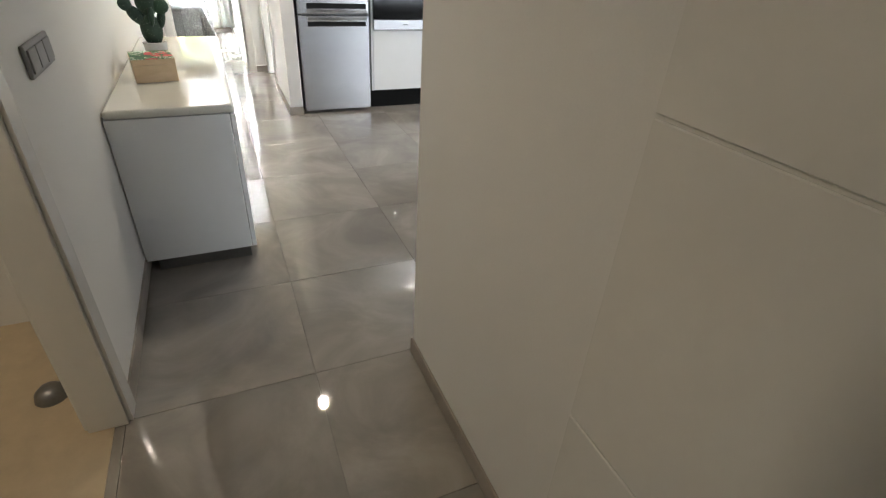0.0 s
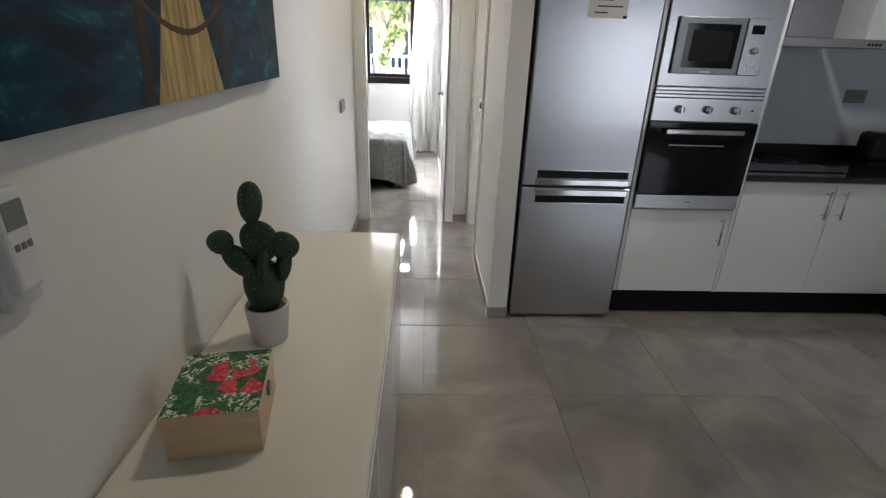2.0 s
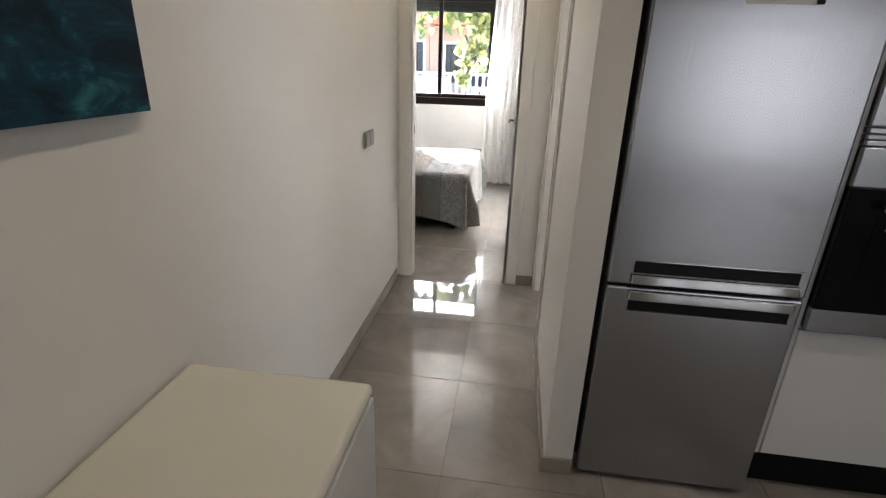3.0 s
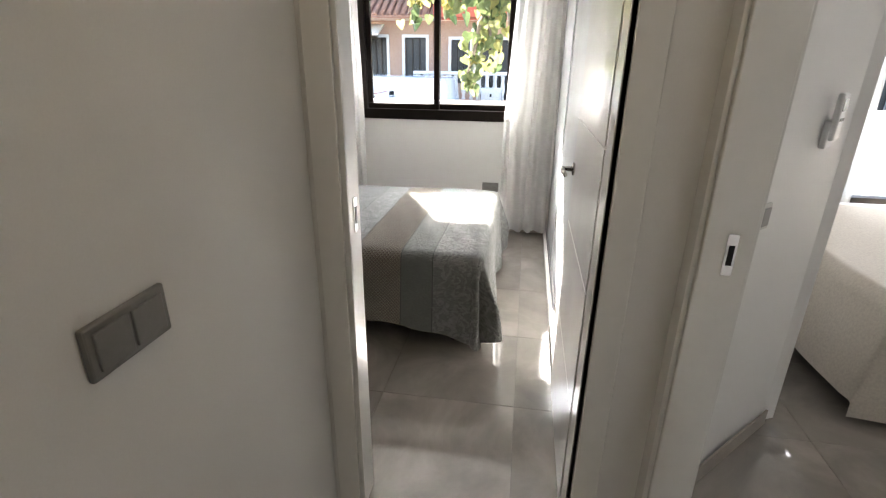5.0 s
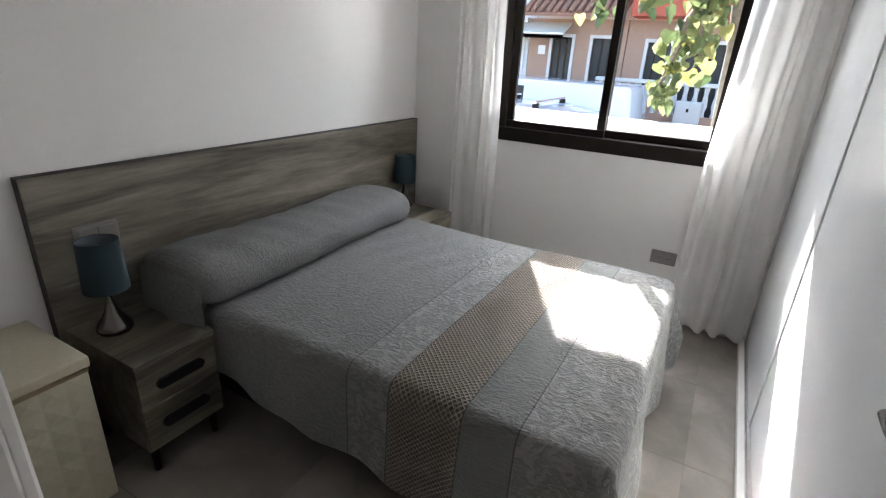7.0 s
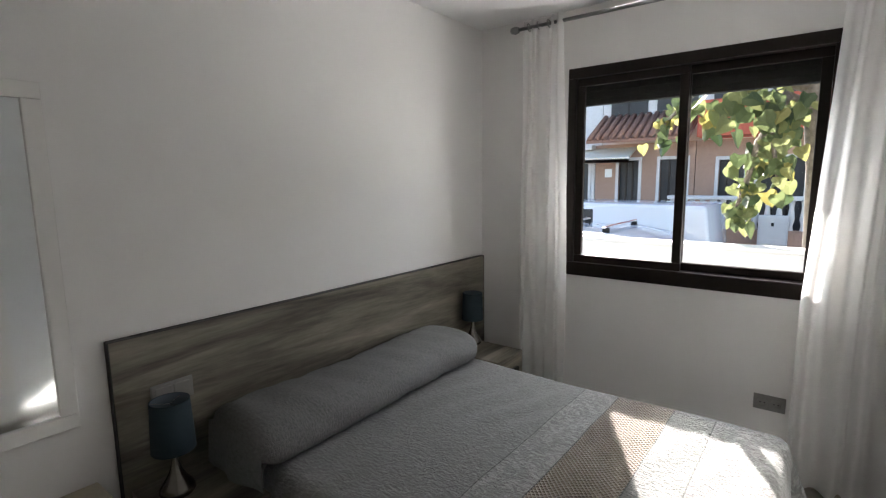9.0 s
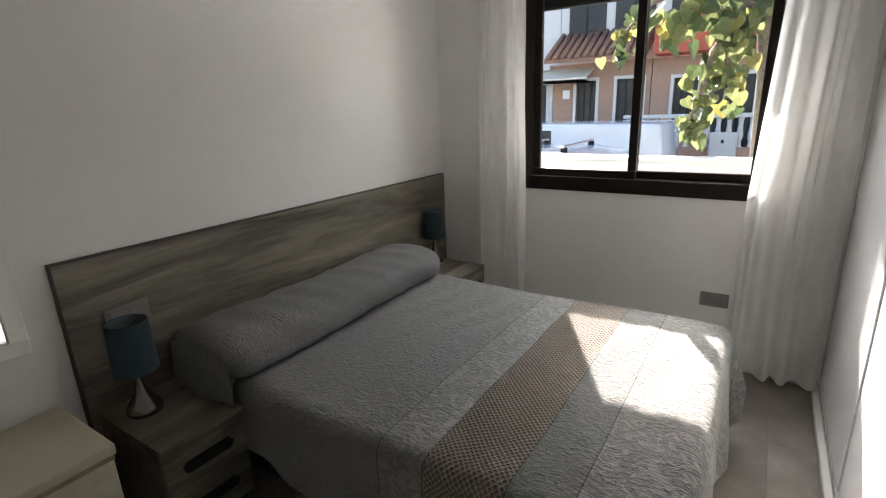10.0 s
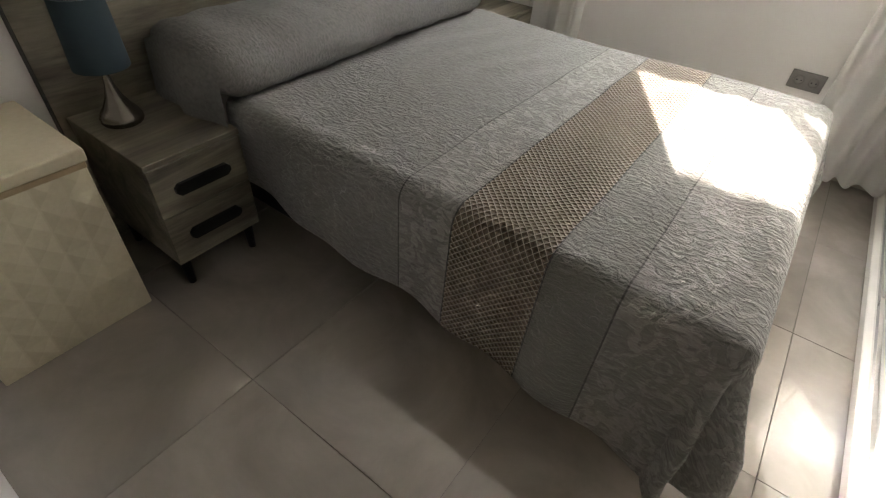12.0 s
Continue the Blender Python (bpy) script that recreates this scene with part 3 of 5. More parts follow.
def door_leaf(name, label, width, hinges=True):
    """Grooved white leaf; hinge edge at the origin, leaf along +x, its faces at both sides in y."""
    d = thing(name, label, "door")
    t = 0.035
    zs = [0.008, 0.41, 0.82, 1.23, 1.64, 2.035]
    core = box(0, width, -t / 2 + 0.004, t / 2 - 0.004, zs[0], zs[-1])
    part("core", core, TRIMW, d)
    for z0, z1 in zip(zs, zs[1:]):
        for f in (-1, 1):
            y = f * t / 2
            part("panel", box(0.0, width, min(y, y - f * 0.0045), max(y, y - f * 0.0045), z0 + 0.002, z1 - 0.002, 0.0015, 1), TRIMW, d)
    for f in (-1, 1):
        y = f * t / 2
        hd = part("handle", lathe([(0, 0), (0.024, 0), (0.025, 0.004), (0.024, 0.009), (0.01, 0.011), (0.009, 0.045), (0, 0.046)], 20), SATIN, d, "satin nickel rosette", True)
        turn = pose(width - 0.04, y, 1.04, -90 * f, 0, 0)
        hd.matrix_local = turn
        lev = part("lever", tube(bmesh.new(), [(width - 0.038, y + f * 0.046, 1.04), (width - 0.075, y + f * 0.047, 1.04), (width - 0.15, y + f * 0.043, 1.038)], [0.009, 0.0095, 0.008], 12), SATIN, hd, "satin nickel lever", True)
        lev.matrix_parent_inverse = turn.inverted()
    for z in (0.25, 0.82, 1.376, 1.87) if hinges else ():
        part("hinge", box(-0.012, 0.022, -t / 2 + 0.002, t / 2 - 0.002, z - 0.045, z + 0.045, 0.003, 1), DSTEEL, d, "satin steel hinge")
    return d


door_1 = door_leaf("bedroom_door", "open white grooved door with a satin nickel lever handle", 0.705)
door_1.matrix_world = pose(0.7725, 9.142, 0, 0, 0, 90)
door_2 = door_leaf("entrance_door", "open white grooved door beside the hall partition", 0.72, False)
door_2.matrix_world = pose(0.8275, 3.25, 0, 0, 0, -90)
door_3 = door_leaf("second_bedroom_door", "open white grooved door of the second bedroom", 0.70)
door_3.matrix_world = pose(1.09, 8.25, 0, 0, 0, -8)


def switch_plate(name, label, n, w, h, m, material, rocker):
    s = thing(name, label, "light switch")
    part("plate", box(-w / 2, w / 2, -0.011, 0, -h / 2, h / 2, 0.004, 2), material, s)
    k = (w - 0.02) / n
    for i in range(n):
        x = -w / 2 + 0.01 + k * i
        part("rocker", box(x + 0.003, x + k - 0.003, -0.0155, -0.01, -h / 2 + 0.012, h / 2 - 0.012, 0.002, 2), rocker, s)
    s.matrix_world = m
    return s


# plates face +x on the left walls: local -y turned to +x
switch_plate("light_switch", "grey triple light switch on the hall wall", 3, 0.25, 0.082, pose(0.0, 4.635, 1.04, 0, 0, 90), SWITCHG, SWITCHG)
switch_plate("light_switch", "grey double light switch on the corridor wall", 2, 0.155, 0.082, pose(0.0, 8.378, 1.065, 0, 0, 90), SWITCHG, SWITCHG)
switch_plate("light_switch", "single white light switch in the second bedroom", 1, 0.08, 0.08, pose(1.262, 9.372, 1.01, 0, 0, 45), SWITCHW, SWITCHG)
switch_plate("light_switch", "pale grey switch and socket plate on the headboard", 2, 0.15, 0.08, pose(-1.445, 9.9, 0.785, 0, 0, 90), SWITCHM, SWITCHM)


def socket_plate(name, label, m, material, n=2, pitch=0.06):
    s = thing(name, label, "wall socket")
    w, h = n * pitch + 0.02, 0.08
    part("plate", box(-w / 2, w / 2, -0.008, 0, -h / 2, h / 2, 0.003, 2), material, s)
    for i in range(n):
        x = (i - (n - 1) / 2) * pitch
        ring = part("outlet", lathe([(0.0, 0.002), (0.017, 0.002), (0.02, 0.0045), (0.0225, 0.004), (0.023, 0.0)], 20), material, s)
        ring.matrix_local = pose(x, -0.0075, 0, 90, 0, 0)
        for q in (-0.009, 0.009):
            part("pin_hole", lathe([(0.003, 0.0), (0.003, 0.0035), (0, 0.0035)], 8), BLACK, ring, "dark pin hole").matrix_local = pose(q, 0, 0)
    s.matrix_world = m
    return s


socket_plate("wall_socket", "grey double socket under the bedroom window", pose(0.285, BW, 0.395, 0, 0, 0), SWITCHG, 2, 0.06)
socket_plate("wall_socket", "grey double socket above the worktop", pose(3.3, 7.992, 1.26, 0, 0, 0), SWITCHG)


def remote_holder(name, label, m):
    s = thing(name, label, "remote control")
    part("holder", box(-0.03, 0.03, -0.02, 0, -0.085, 0.0, 0.005, 2), REMOTE, s)
    part("handset", box(-0.026, 0.026, -0.034, -0.014, -0.06, 0.085, 0.008, 3), REMOTE, s)
    part("display", box(-0.018, 0.018, -0.0352, -0.0335, 0.03, 0.068, 0.001, 1), LCD, s, "grey display")
    for i in range(3):
        part("button", box(-0.014 + 0.011 * i, -0.006 + 0.011 * i, -0.036, -0.0335, 0.0, 0.01, 0.001, 1), SWITCHG, s)
    s.matrix_world = m
    return s


remote_holder("air_conditioner_remote", "white remote control in a wall holder", pose(0.0, 5.455, 1.21, 0, 0, 90))
remote_holder("air_conditioner_remote", "white remote control hung beside the second bed", pose(1.4903, 9.6003, 1.27, 0, 0, 45))

# ---- ceiling downlights ----
GLOWW = glow_material("warm_lamp_glow", (1.0, 0.8, 0.5), 14)
GLOWC = glow_material("white_lamp_glow", (1.0, 0.95, 0.86), 25)
for i, (lx, ly) in enumerate(DOWNLIGHTS):
    d = thing("downlight", "round recessed ceiling downlight with a chrome ring", "ceiling light", "recessed downlights")
    part("ring", lathe([(0.034, 0.0), (0.045, -0.004), (0.05, 0.0)], 28, lx, ly, H - 0.0005), CHROME, d, smooth=True)
    part("lens", lathe([(0.0, -0.0015), (0.032, -0.0015)], 24, lx, ly, H), GLOWW if i < 2 else GLOWC, d, "glowing lens")

# ---- sideboard ----
side = thing("sideboard", "long gloss white sideboard against the hall wall", "sideboard")
SX, SY0, SY1, SZ = 0.48, 5.12, 6.79, 0.74
part("top", box(0.004, SX, SY0, SY1, SZ - 0.036, SZ, 0.0165, 5), CREAM, side, "gloss cream top")
part("side_panel", box(0.006, SX - 0.022, SY0 + 0.002, SY0 + 0.02, 0.058, SZ - 0.0365, 0.001, 1), GLOSSW, side)
part("side_panel", box(0.006, SX - 0.022, SY1 - 0.02, SY1 - 0.002, 0.058, SZ - 0.0365, 0.001, 1), GLOSSW, side)
part("carcass", box(0.006, SX - 0.024, SY0 + 0.021, SY1 - 0.021, 0.058, SZ - 0.037), GLOSSW, side)
n = 3
for i in range(n):
    a = SY0 + 0.002 + i * (SY1 - SY0 - 0.004) / n
    b = SY0 + 0.002 + (i + 1) * (SY1 - SY0 - 0.004) / n
    part("door", box(SX - 0.0195, SX, a + 0.0015, b - 0.0015, 0.058, SZ - 0.042, 0.002, 2), GLOSSW, side)
# dark block stands in for the shaded gap under the sideboard
part("plinth", box(0.05, SX - 0.03, SY0 + 0.014, SY1 - 0.014, 0.0, 0.0575), DSTEEL, side, "dark block filling the shaded gap under the sideboard")

# ---- wooden box and cactus on the sideboard ----
wb = thing("wooden_box", "pale pine box with a tropical flower print lid", "box")
part("body", box(-0.087, 0.087, -0.1, 0.1, 0, 0.075, 0.002, 2), BOXWOOD, wb)
part("lid", box(-0.088, 0.088, -0.101, 0.101, 0.0755, 0.1, 0.002, 2), BOXWOOD, wb)
part("printed_cover", box(-0.087, 0.087, -0.1, 0.1, 0.1002, 0.1014), FLORAL, wb, "tropical flower print")
part("latch", box(0.0875, 0.094, -0.012, 0.012, 0.06, 0.085, 0.002, 1), DSTEEL, wb, "dark metal latch")
wb.matrix_world = pose(0.168, 5.655, SZ, 0, 0, 9)

cac = thing("potted_cactus", "dark green artificial prickly pear cactus in a pale pot", "plant")
part("pot", lathe([(0, 0), (0.046, 0), (0.05, 0.004), (0.062, 0.115), (0.062, 0.12), (0.056, 0.12), (0.053, 0.1), (0, 0.1)], 32), POT, cac, "pale cement pot", True)
part("soil", lathe([(0, 0.108), (0.03, 0.107), (0.0535, 0.1035)], 20), SOIL, cac, "brown soil", True)


def pad(cx, cy, cz, rx, rz, tilt, turn, thick=0.022):
    bm = bmesh.new()
    bmesh.ops.create_uvsphere(bm, u_segments=24, v_segments=14, radius=1.0)
    for v in bm.verts:
        v.co.x *= rx * (1 + 0.12 * v.co.z)
        v.co.y *= thick
        v.co.z *= rz
    bm.transform(pose(cx, cy, cz, 0, tilt, turn))
    return bm


for p_ in [(0, 0, 0.175, 0.056, 0.085, 0, 10, 0.04), (0.0, 0.0, 0.31, 0.052, 0.062, -6, -8), (-0.012, 0.0, 0.42, 0.032, 0.06, 2, 20),
           (-0.055, 0.0, 0.25, 0.034, 0.062, -38, 0), (-0.1, 0.0, 0.31, 0.034, 0.036, -25, 15), (0.058, -0.004, 0.235, 0.022, 0.05, 12, 0),
           (0.066, -0.01, 0.3, 0.042, 0.042, 18, -12), (0.012, -0.035, 0.25, 0.016, 0.05, 6, 0)]:
    part("pad", pad(*p_), CACTUS, cac, smooth=True)
cac.matrix_world = pose(0.17, 5.965, SZ, 0, 0, 6) @ Matrix.Scale(0.9, 4)

# ---- canvas picture ----
pic = thing("canvas_picture", "large canvas print of a boardwalk over teal sea", "picture")
part("stretcher", box(-0.77, 0.77, 0.002, 0.033, -0.5, 0.5, 0.003, 2), CANVASEDGE, pic, "dark wrapped edge")
part("print", box(-0.769, 0.769, -0.001, 0.0018, -0.499, 0.499), CANVAS, pic, "printed sea and boardwalk")
pic.matrix_world = pose(0.034, 6.0, 1.85, 0, 0, 90)

# ---- kitchen ----
fridge = thing("fridge_freezer", "brushed steel fridge freezer with dark recessed handles", "fridge")
FX0, FX1, FY = 1.098, 1.69, 7.35
part("body", box(FX0 + 0.004, FX1 - 0.004, FY + 0.062, 7.96, 0.03, 1.86, 0.004, 2), DSTEEL, fridge, "dark grey body")
part("foot_plate", box(FX0 + 0.02, FX1 - 0.02, FY + 0.075, FY + 0.2, 0.0, 0.03), BLACK, fridge)


def fridge_door(z0, z1, rec0, rec1, name):
    d = part(name, box(FX0, FX1, FY, FY + 0.06, z0, z1, 0.008, 3), STEEL, fridge)
    part("handle_recess", box(FX0 + 0.075, FX1 - 0.03, FY - 0.002, FY + 0.004, rec0, rec1, 0.002, 1), BLACK, d, "dark recessed handle")
    return d


up = fridge_door(0.805, 1.86, 0.848, 0.888, "fridge_door")
lo = fridge_door(0.022, 0.797, 0.715, 0.752, "freezer_door")
part("handle_bar", box(FX0 + 0.07, FX1 - 0.025, FY - 0.014, FY - 0.0025, 0.812, 0.845, 0.004, 2), CHROME, up, "polished steel grip")
part("handle_bar", box(FX0 + 0.07, FX1 - 0.025, FY - 0.014, FY - 0.0025, 0.755, 0.79, 0.004, 2), CHROME, lo, "polished steel grip")
for rz in (0.8895, 0.7115):
    part("handle_trim", box(FX0 + 0.07, FX1 - 0.025, FY - 0.004, FY - 0.0005, rz, rz + 0.003), CHROME, up)
note = thing("fridge_note", "white handwritten paper note stuck to the fridge", "note")
part("paper", box(1.33, 1.515, FY - 0.0025, FY - 0.0006, 1.62, 1.75), PAPER, note)
for i, (a, b) in enumerate([(1.36, 1.42), (1.37, 1.49), (1.35, 1.44), (1.37, 1.48)]):
    part("writing", box(a, b, FY - 0.0032, FY - 0.0026, 1.64 + 0.027 * i, 1.646 + 0.027 * i), INK, note, "line of faint handwriting")
part("magnet", box(1.495, 1.515, FY - 0.008, FY - 0.0026, 1.62, 1.632, 0.002, 1), BLACK, note, "black magnet")


def bar_handle(parent, x, y, z0, z1, axis="z", out=(0, -1)):
    bm = bmesh.new()
    ox, oy = out
    if axis == "z":
        tube(bm, [(x + ox * 0.03, y + oy * 0.03, z0), (x + ox * 0.03, y + oy * 0.03, z1)], 0.006, 10)
        for z in (z0 + 0.02, z1 - 0.02):
            tube(bm, [(x, y, z), (x + ox * 0.03, y + oy * 0.03, z)], 0.004, 8)
    return part("handle", bm, CHROME, parent, "brushed steel bar handle", True)


KY = 7.4
tower = thing("oven_tower_cabinet", "tall white kitchen cabinet housing oven and microwave", "kitchen cabinet")
part("side_panel", box(2.315, 2.333, KY - 0.002, 7.99, 0.16, 2.2, 0.001, 1), GLOSSW, tower)
part("side_panel", box(1.715, 1.732, KY + 0.005, 7.99, 0.16, 2.2, 0.001, 1), GLOSSW, tower)
part("carcass", box(1.7325, 2.3145, KY + 0.03, 7.99, 0.16, 2.2), GLOSSW, tower)
dr = part("door", box(1.734, 2.313, KY, KY + 0.02, 0.165, 0.672, 0.0015, 1), GLOSSW, tower)
bar_handle(dr, 2.26, KY, 0.47, 0.63)
part("door", box(1.734, 2.313, KY, KY + 0.02, 1.765, 2.2, 0.0015, 1), GLOSSW, tower)
part("plinth", box(1.7, 2.335, KY + 0.05, KY + 0.07, 0.0, 0.16), PLINTH, tower, "black plinth")

oven = thing("built_in_oven", "built-in steel oven with a black glass door", "oven")
OX0, OX1 = 1.737, 2.31
part("body", box(OX0 + 0.01, OX1 - 0.01, KY + 0.012, KY + 0.029, 0.68, 1.268), DSTEEL, oven)
part("control_panel", box(OX0, OX1, KY - 0.018, KY + 0.011, 1.155, 1.268, 0.002, 1), STEEL, oven, "steel control panel")
dg = part("glass_door", box(OX0, OX1, KY - 0.022, KY + 0.011, 0.765, 1.15, 0.003, 2), BLACKGL, oven, "black glass door")
part("lower_trim", box(OX0, OX1, KY - 0.02, KY + 0.011, 0.683, 0.762, 0.002, 1), STEEL, oven, "steel lower trim")
part("inner_window", box(OX0 + 0.09, OX1 - 0.09, KY - 0.0232, KY - 0.0222, 0.82, 1.07), BLACKGL, dg)
part("rack", box(OX0 + 0.12, OX1 - 0.16, KY - 0.0242, KY - 0.0234, 1.03, 1.036), DSTEEL, dg)
part("handle", box(OX0 + 0.08, OX1 - 0.08, KY - 0.055, KY - 0.037, 1.092, 1.118, 0.004, 2), CHROME, dg, "steel bar handle")
for hx in (OX0 + 0.1, OX1 - 0.12):
    part("handle_post", box(hx, hx + 0.018, KY - 0.0385, KY - 0.0222, 1.097, 1.112), CHROME, dg)
for i in range(3):
    kb = part("knob", lathe([(0, 0.026), (0.015, 0.026), (0.019, 0.022), (0.02, 0.0)], 20), STEEL, oven, "steel control knob", True)
    kb.matrix_local = pose(OX0 + 0.14 + 0.145 * i, KY - 0.018, 1.215, 90, 0, 0)
    part("pointer", box(-0.003, 0.003, -0.017, 0.017, 0.0262, 0.03), CHROME, kb)
part("indicator", lathe([(0, 0.003), (0.005, 0.002), (0.006, 0)], 10), BLACK, oven).matrix_local = pose(OX1 - 0.05, KY - 0.018, 1.215, 90, 0, 0)
part("badge", box(2.0, 2.045, KY - 0.0212, KY - 0.0202, 0.72, 0.727), DSTEEL, oven)

mw = thing("built_in_microwave", "built-in steel microwave with a black window", "microwave")
part("trim_frame", box(OX0, OX1, KY - 0.012, KY + 0.029, 1.325, 1.755, 0.003, 1), STEEL, mw, "brushed steel trim frame")
for i in range(3):
    part("vent_slat", box(OX0, OX1, KY - 0.016 + 0.002 * (i % 2), KY + 0.02, 1.272 + 0.017 * i, 1.286 + 0.017 * i, 0.002, 1), STEEL, mw)
dm = part("door", box(1.785, 2.12, KY - 0.028, KY - 0.0125, 1.385, 1.645, 0.004, 2), DSTEEL, mw, "steel door with black window")
part("window", box(1.83, 2.09, KY - 0.0295, KY - 0.0282, 1.415, 1.615, 0.0005, 1), BLACKGL, dm, "black window")
part("inner_window", box(1.86, 2.06, KY - 0.0302, KY - 0.0297, 1.445, 1.585), BLACK, dm)
cp = part("control_panel", box(2.123, 2.235, KY - 0.028, KY - 0.0125, 1.385, 1.645, 0.004, 2), STEEL, mw, "steel control panel")
part("display", box(2.148, 2.21, KY - 0.0295, KY - 0.0282, 1.575, 1.615), BLACKGL, cp, "black display")
part("knob", lathe([(0, 0.02), (0.014, 0.02), (0.017, 0.0)], 20), CHROME, cp, "steel knob", True).matrix_local = pose(2.18, KY - 0.028, 1.5, 90, 0, 0)
for bx in (2.16, 2.2):
    for bz in (1.545, 1.44, 1.41):
        part("button", lathe([(0, 0.003), (0.006, 0.002), (0.007, 0)], 10), CHROME, cp).matrix_local = pose(bx, KY - 0.028, bz, 90, 0, 0)
part("badge", box(1.93, 1.985, KY - 0.0292, KY - 0.0281, 1.393, 1.4), SWITCHW, dm)


def base_unit(label, x0, x1, hx):
    u = thing("base_cabinet", label, "kitchen cabinet", "kitchen base cabinets")
    part("carcass", box(x0, x1, KY + 0.0215, 7.99, 0.16, 0.848), GLOSSW, u)
    d = part("door", box(x0 + 0.0015, x1 - 0.0015, KY, KY + 0.021, 0.163, 0.84, 0.0015, 1), GLOSSW, u)
    if hx:
        bar_handle(d, hx, KY, 0.64, 0.8)
    part("plinth", box(x0, x1, KY + 0.05, KY + 0.07, 0.0, 0.16), PLINTH, u, "black plinth")
    return u


base_unit("gloss white base cabinet under the hob", 2.336, 2.87, 2.825)
base_unit("gloss white base cabinet beside the corner", 2.871, 3.42, 2.92)


def side_unit(label, y0, y1, drawers):
    u = thing("base_cabinet", label, "kitchen cabinet", "kitchen base cabinets")
    part("carcass", box(3.442, 4.09, y0, y1, 0.16, 0.848), GLOSSW, u)
    n = drawers or 1
    for i in range(n):
        za, zb = 0.163 + i * 0.677 / n, 0.163 + (i + 1) * 0.677 / n
        d = part("drawer_front" if drawers else "door", box(3.42, 3.441, y0 + 0.0015, y1 - 0.0015, za + 0.0015, zb - 0.0015, 0.0015, 1), GLOSSW, u)
        if drawers:
            bm = bmesh.new()
            tube(bm, [(3.39, y0 + 0.12, zb - 0.06), (3.39, y1 - 0.12, zb - 0.06)], 0.006, 10)
            for yy in (y0 + 0.15, y1 - 0.15):
                tube(bm, [(3.42, yy, zb - 0.06), (3.39, yy, zb - 0.06)], 0.004, 8)
            part("handle", bm, CHROME, d, "brushed steel bar handle", True)
    part("plinth", box(3.47, 3.49, y0, y1, 0.0, 0.16), PLINTH, u, "black plinth")


side_unit("gloss white corner base cabinet", 6.9, 7.449, 0)
side_unit("gloss white four-drawer kitchen cabinet", 6.42, 6.899, 4)
side_unit("gloss white base cabinet under the sink", 5.6, 6.419, 0)
wt = thing("worktop", "polished black granite kitchen worktop with upstand", "worktop")
part("slab", extrude_outline([(2.335, KY - 0.02), (3.4, KY - 0.02), (3.4, 5.6), (4.095, 5.6), (4.095, 7.992), (2.335, 7.992)], "z", 0.85, 0.882), GRANITE, wt)
part("upstand", box(2.335, 4.08, 7.972, 7.991, 0.8822, 0.955, 0.002, 1), GRANITE, wt)
part("upstand", box(4.078, 4.095, 5.6, 7.97, 0.8822, 0.955, 0.002, 1), GRANITE, wt)
tagged(part("splashback", box(2.335, 4.1, 7.993, 7.999, 0.956, 1.9), SPLASH), "pale grey glossy splashback behind the worktop", "splashback", kind="structure")
hob = thing("ceramic_hob", "black ceramic glass hob set in the worktop", "hob")
part("glass", box(2.38, 2.95, 7.47, 7.93, 0.8824, 0.888, 0.002, 1), BLACKGL, hob)
for hx, hy, hr in ((2.53, 7.6, 0.08), (2.8, 7.6, 0.1), (2.53, 7.8, 0.1), (2.8, 7.8, 0.075)):
    part("ring", lathe([(hr, 0.0003), (hr + 0.003, 0.0003)], 40, hx, hy, 0.888), DSTEEL, hob, "thin printed heating ring")
hood = thing("cooker_hood", "brushed steel cooker hood above the hob", "cooker hood")
part("base", box(2.37, 2.96, 7.5, 7.99, 1.53, 1.575, 0.004, 2), STEEL, hood)
part("chimney", box(2.53, 2.8, 7.68, 7.99, 1.5755, H - 0.002, 0.003, 1), STEEL, hood)
for i in range(4):
    part("button", lathe([(0, 0.003), (0.006, 0.002), (0.007, 0)], 10), BLACK, hood).matrix_local = pose(2.86 + 0.02 * i, 7.5, 1.55, 90, 0, 0)


def wall_unit(label, x0, x1, y0, y1, z0, z1, face):
    u = thing("wall_cabinet", label, "kitchen cabinet", "kitchen wall cabinets")
    if face == "y":
        part("carcass", box(x0, x1, y0 + 0.02, y1, z0, z1), GLOSSW, u)
        part("door", box(x0 + 0.0015, x1 - 0.0015, y0, y0 + 0.0195, z0, z1, 0.0015, 1), GLOSSW, u)
    else:
        part("carcass", box(x0 + 0.02, x1, y0, y1, z0, z1), GLOSSW, u)
        part("door", box(x0, x0 + 0.0195, y0 + 0.0015, y1 - 0.0015, z0, z1, 0.0015, 1), GLOSSW, u)


wall_unit("gloss white wall cabinet beside the hood", 2.98, 3.7, 7.68, 7.992, 1.58, 2.25, "y")
wall_unit("gloss white wall cabinet over the side worktop", 3.74, 4.095, 6.9, 7.99, 1.36, 2.25, "x")

tap = thing("kitchen_tap", "chrome swan-neck tap at the side worktop", "tap")
part("base", lathe([(0, 0), (0.026, 0), (0.026, 0.03), (0.018, 0.05), (0, 0.05)], 20), CHROME, tap, smooth=True)
part("spout", tube(bmesh.new(), [(0, 0, 0.05), (0, 0, 0.2), (-0.03, 0, 0.26), (-0.09, 0, 0.28), (-0.14, 0, 0.25), (-0.15, 0, 0.21)], 0.011, 12), CHROME, tap, smooth=True)
part("lever", tube(bmesh.new(), [(0.02, 0, 0.035), (0.07, 0.0, 0.06)], 0.006, 8), CHROME, tap, smooth=True)
tap.matrix_world = pose(3.93, 6.75, 0.8822, 0, 0, 0)
toast = thing("toaster", "rounded black toaster on the worktop", "toaster")
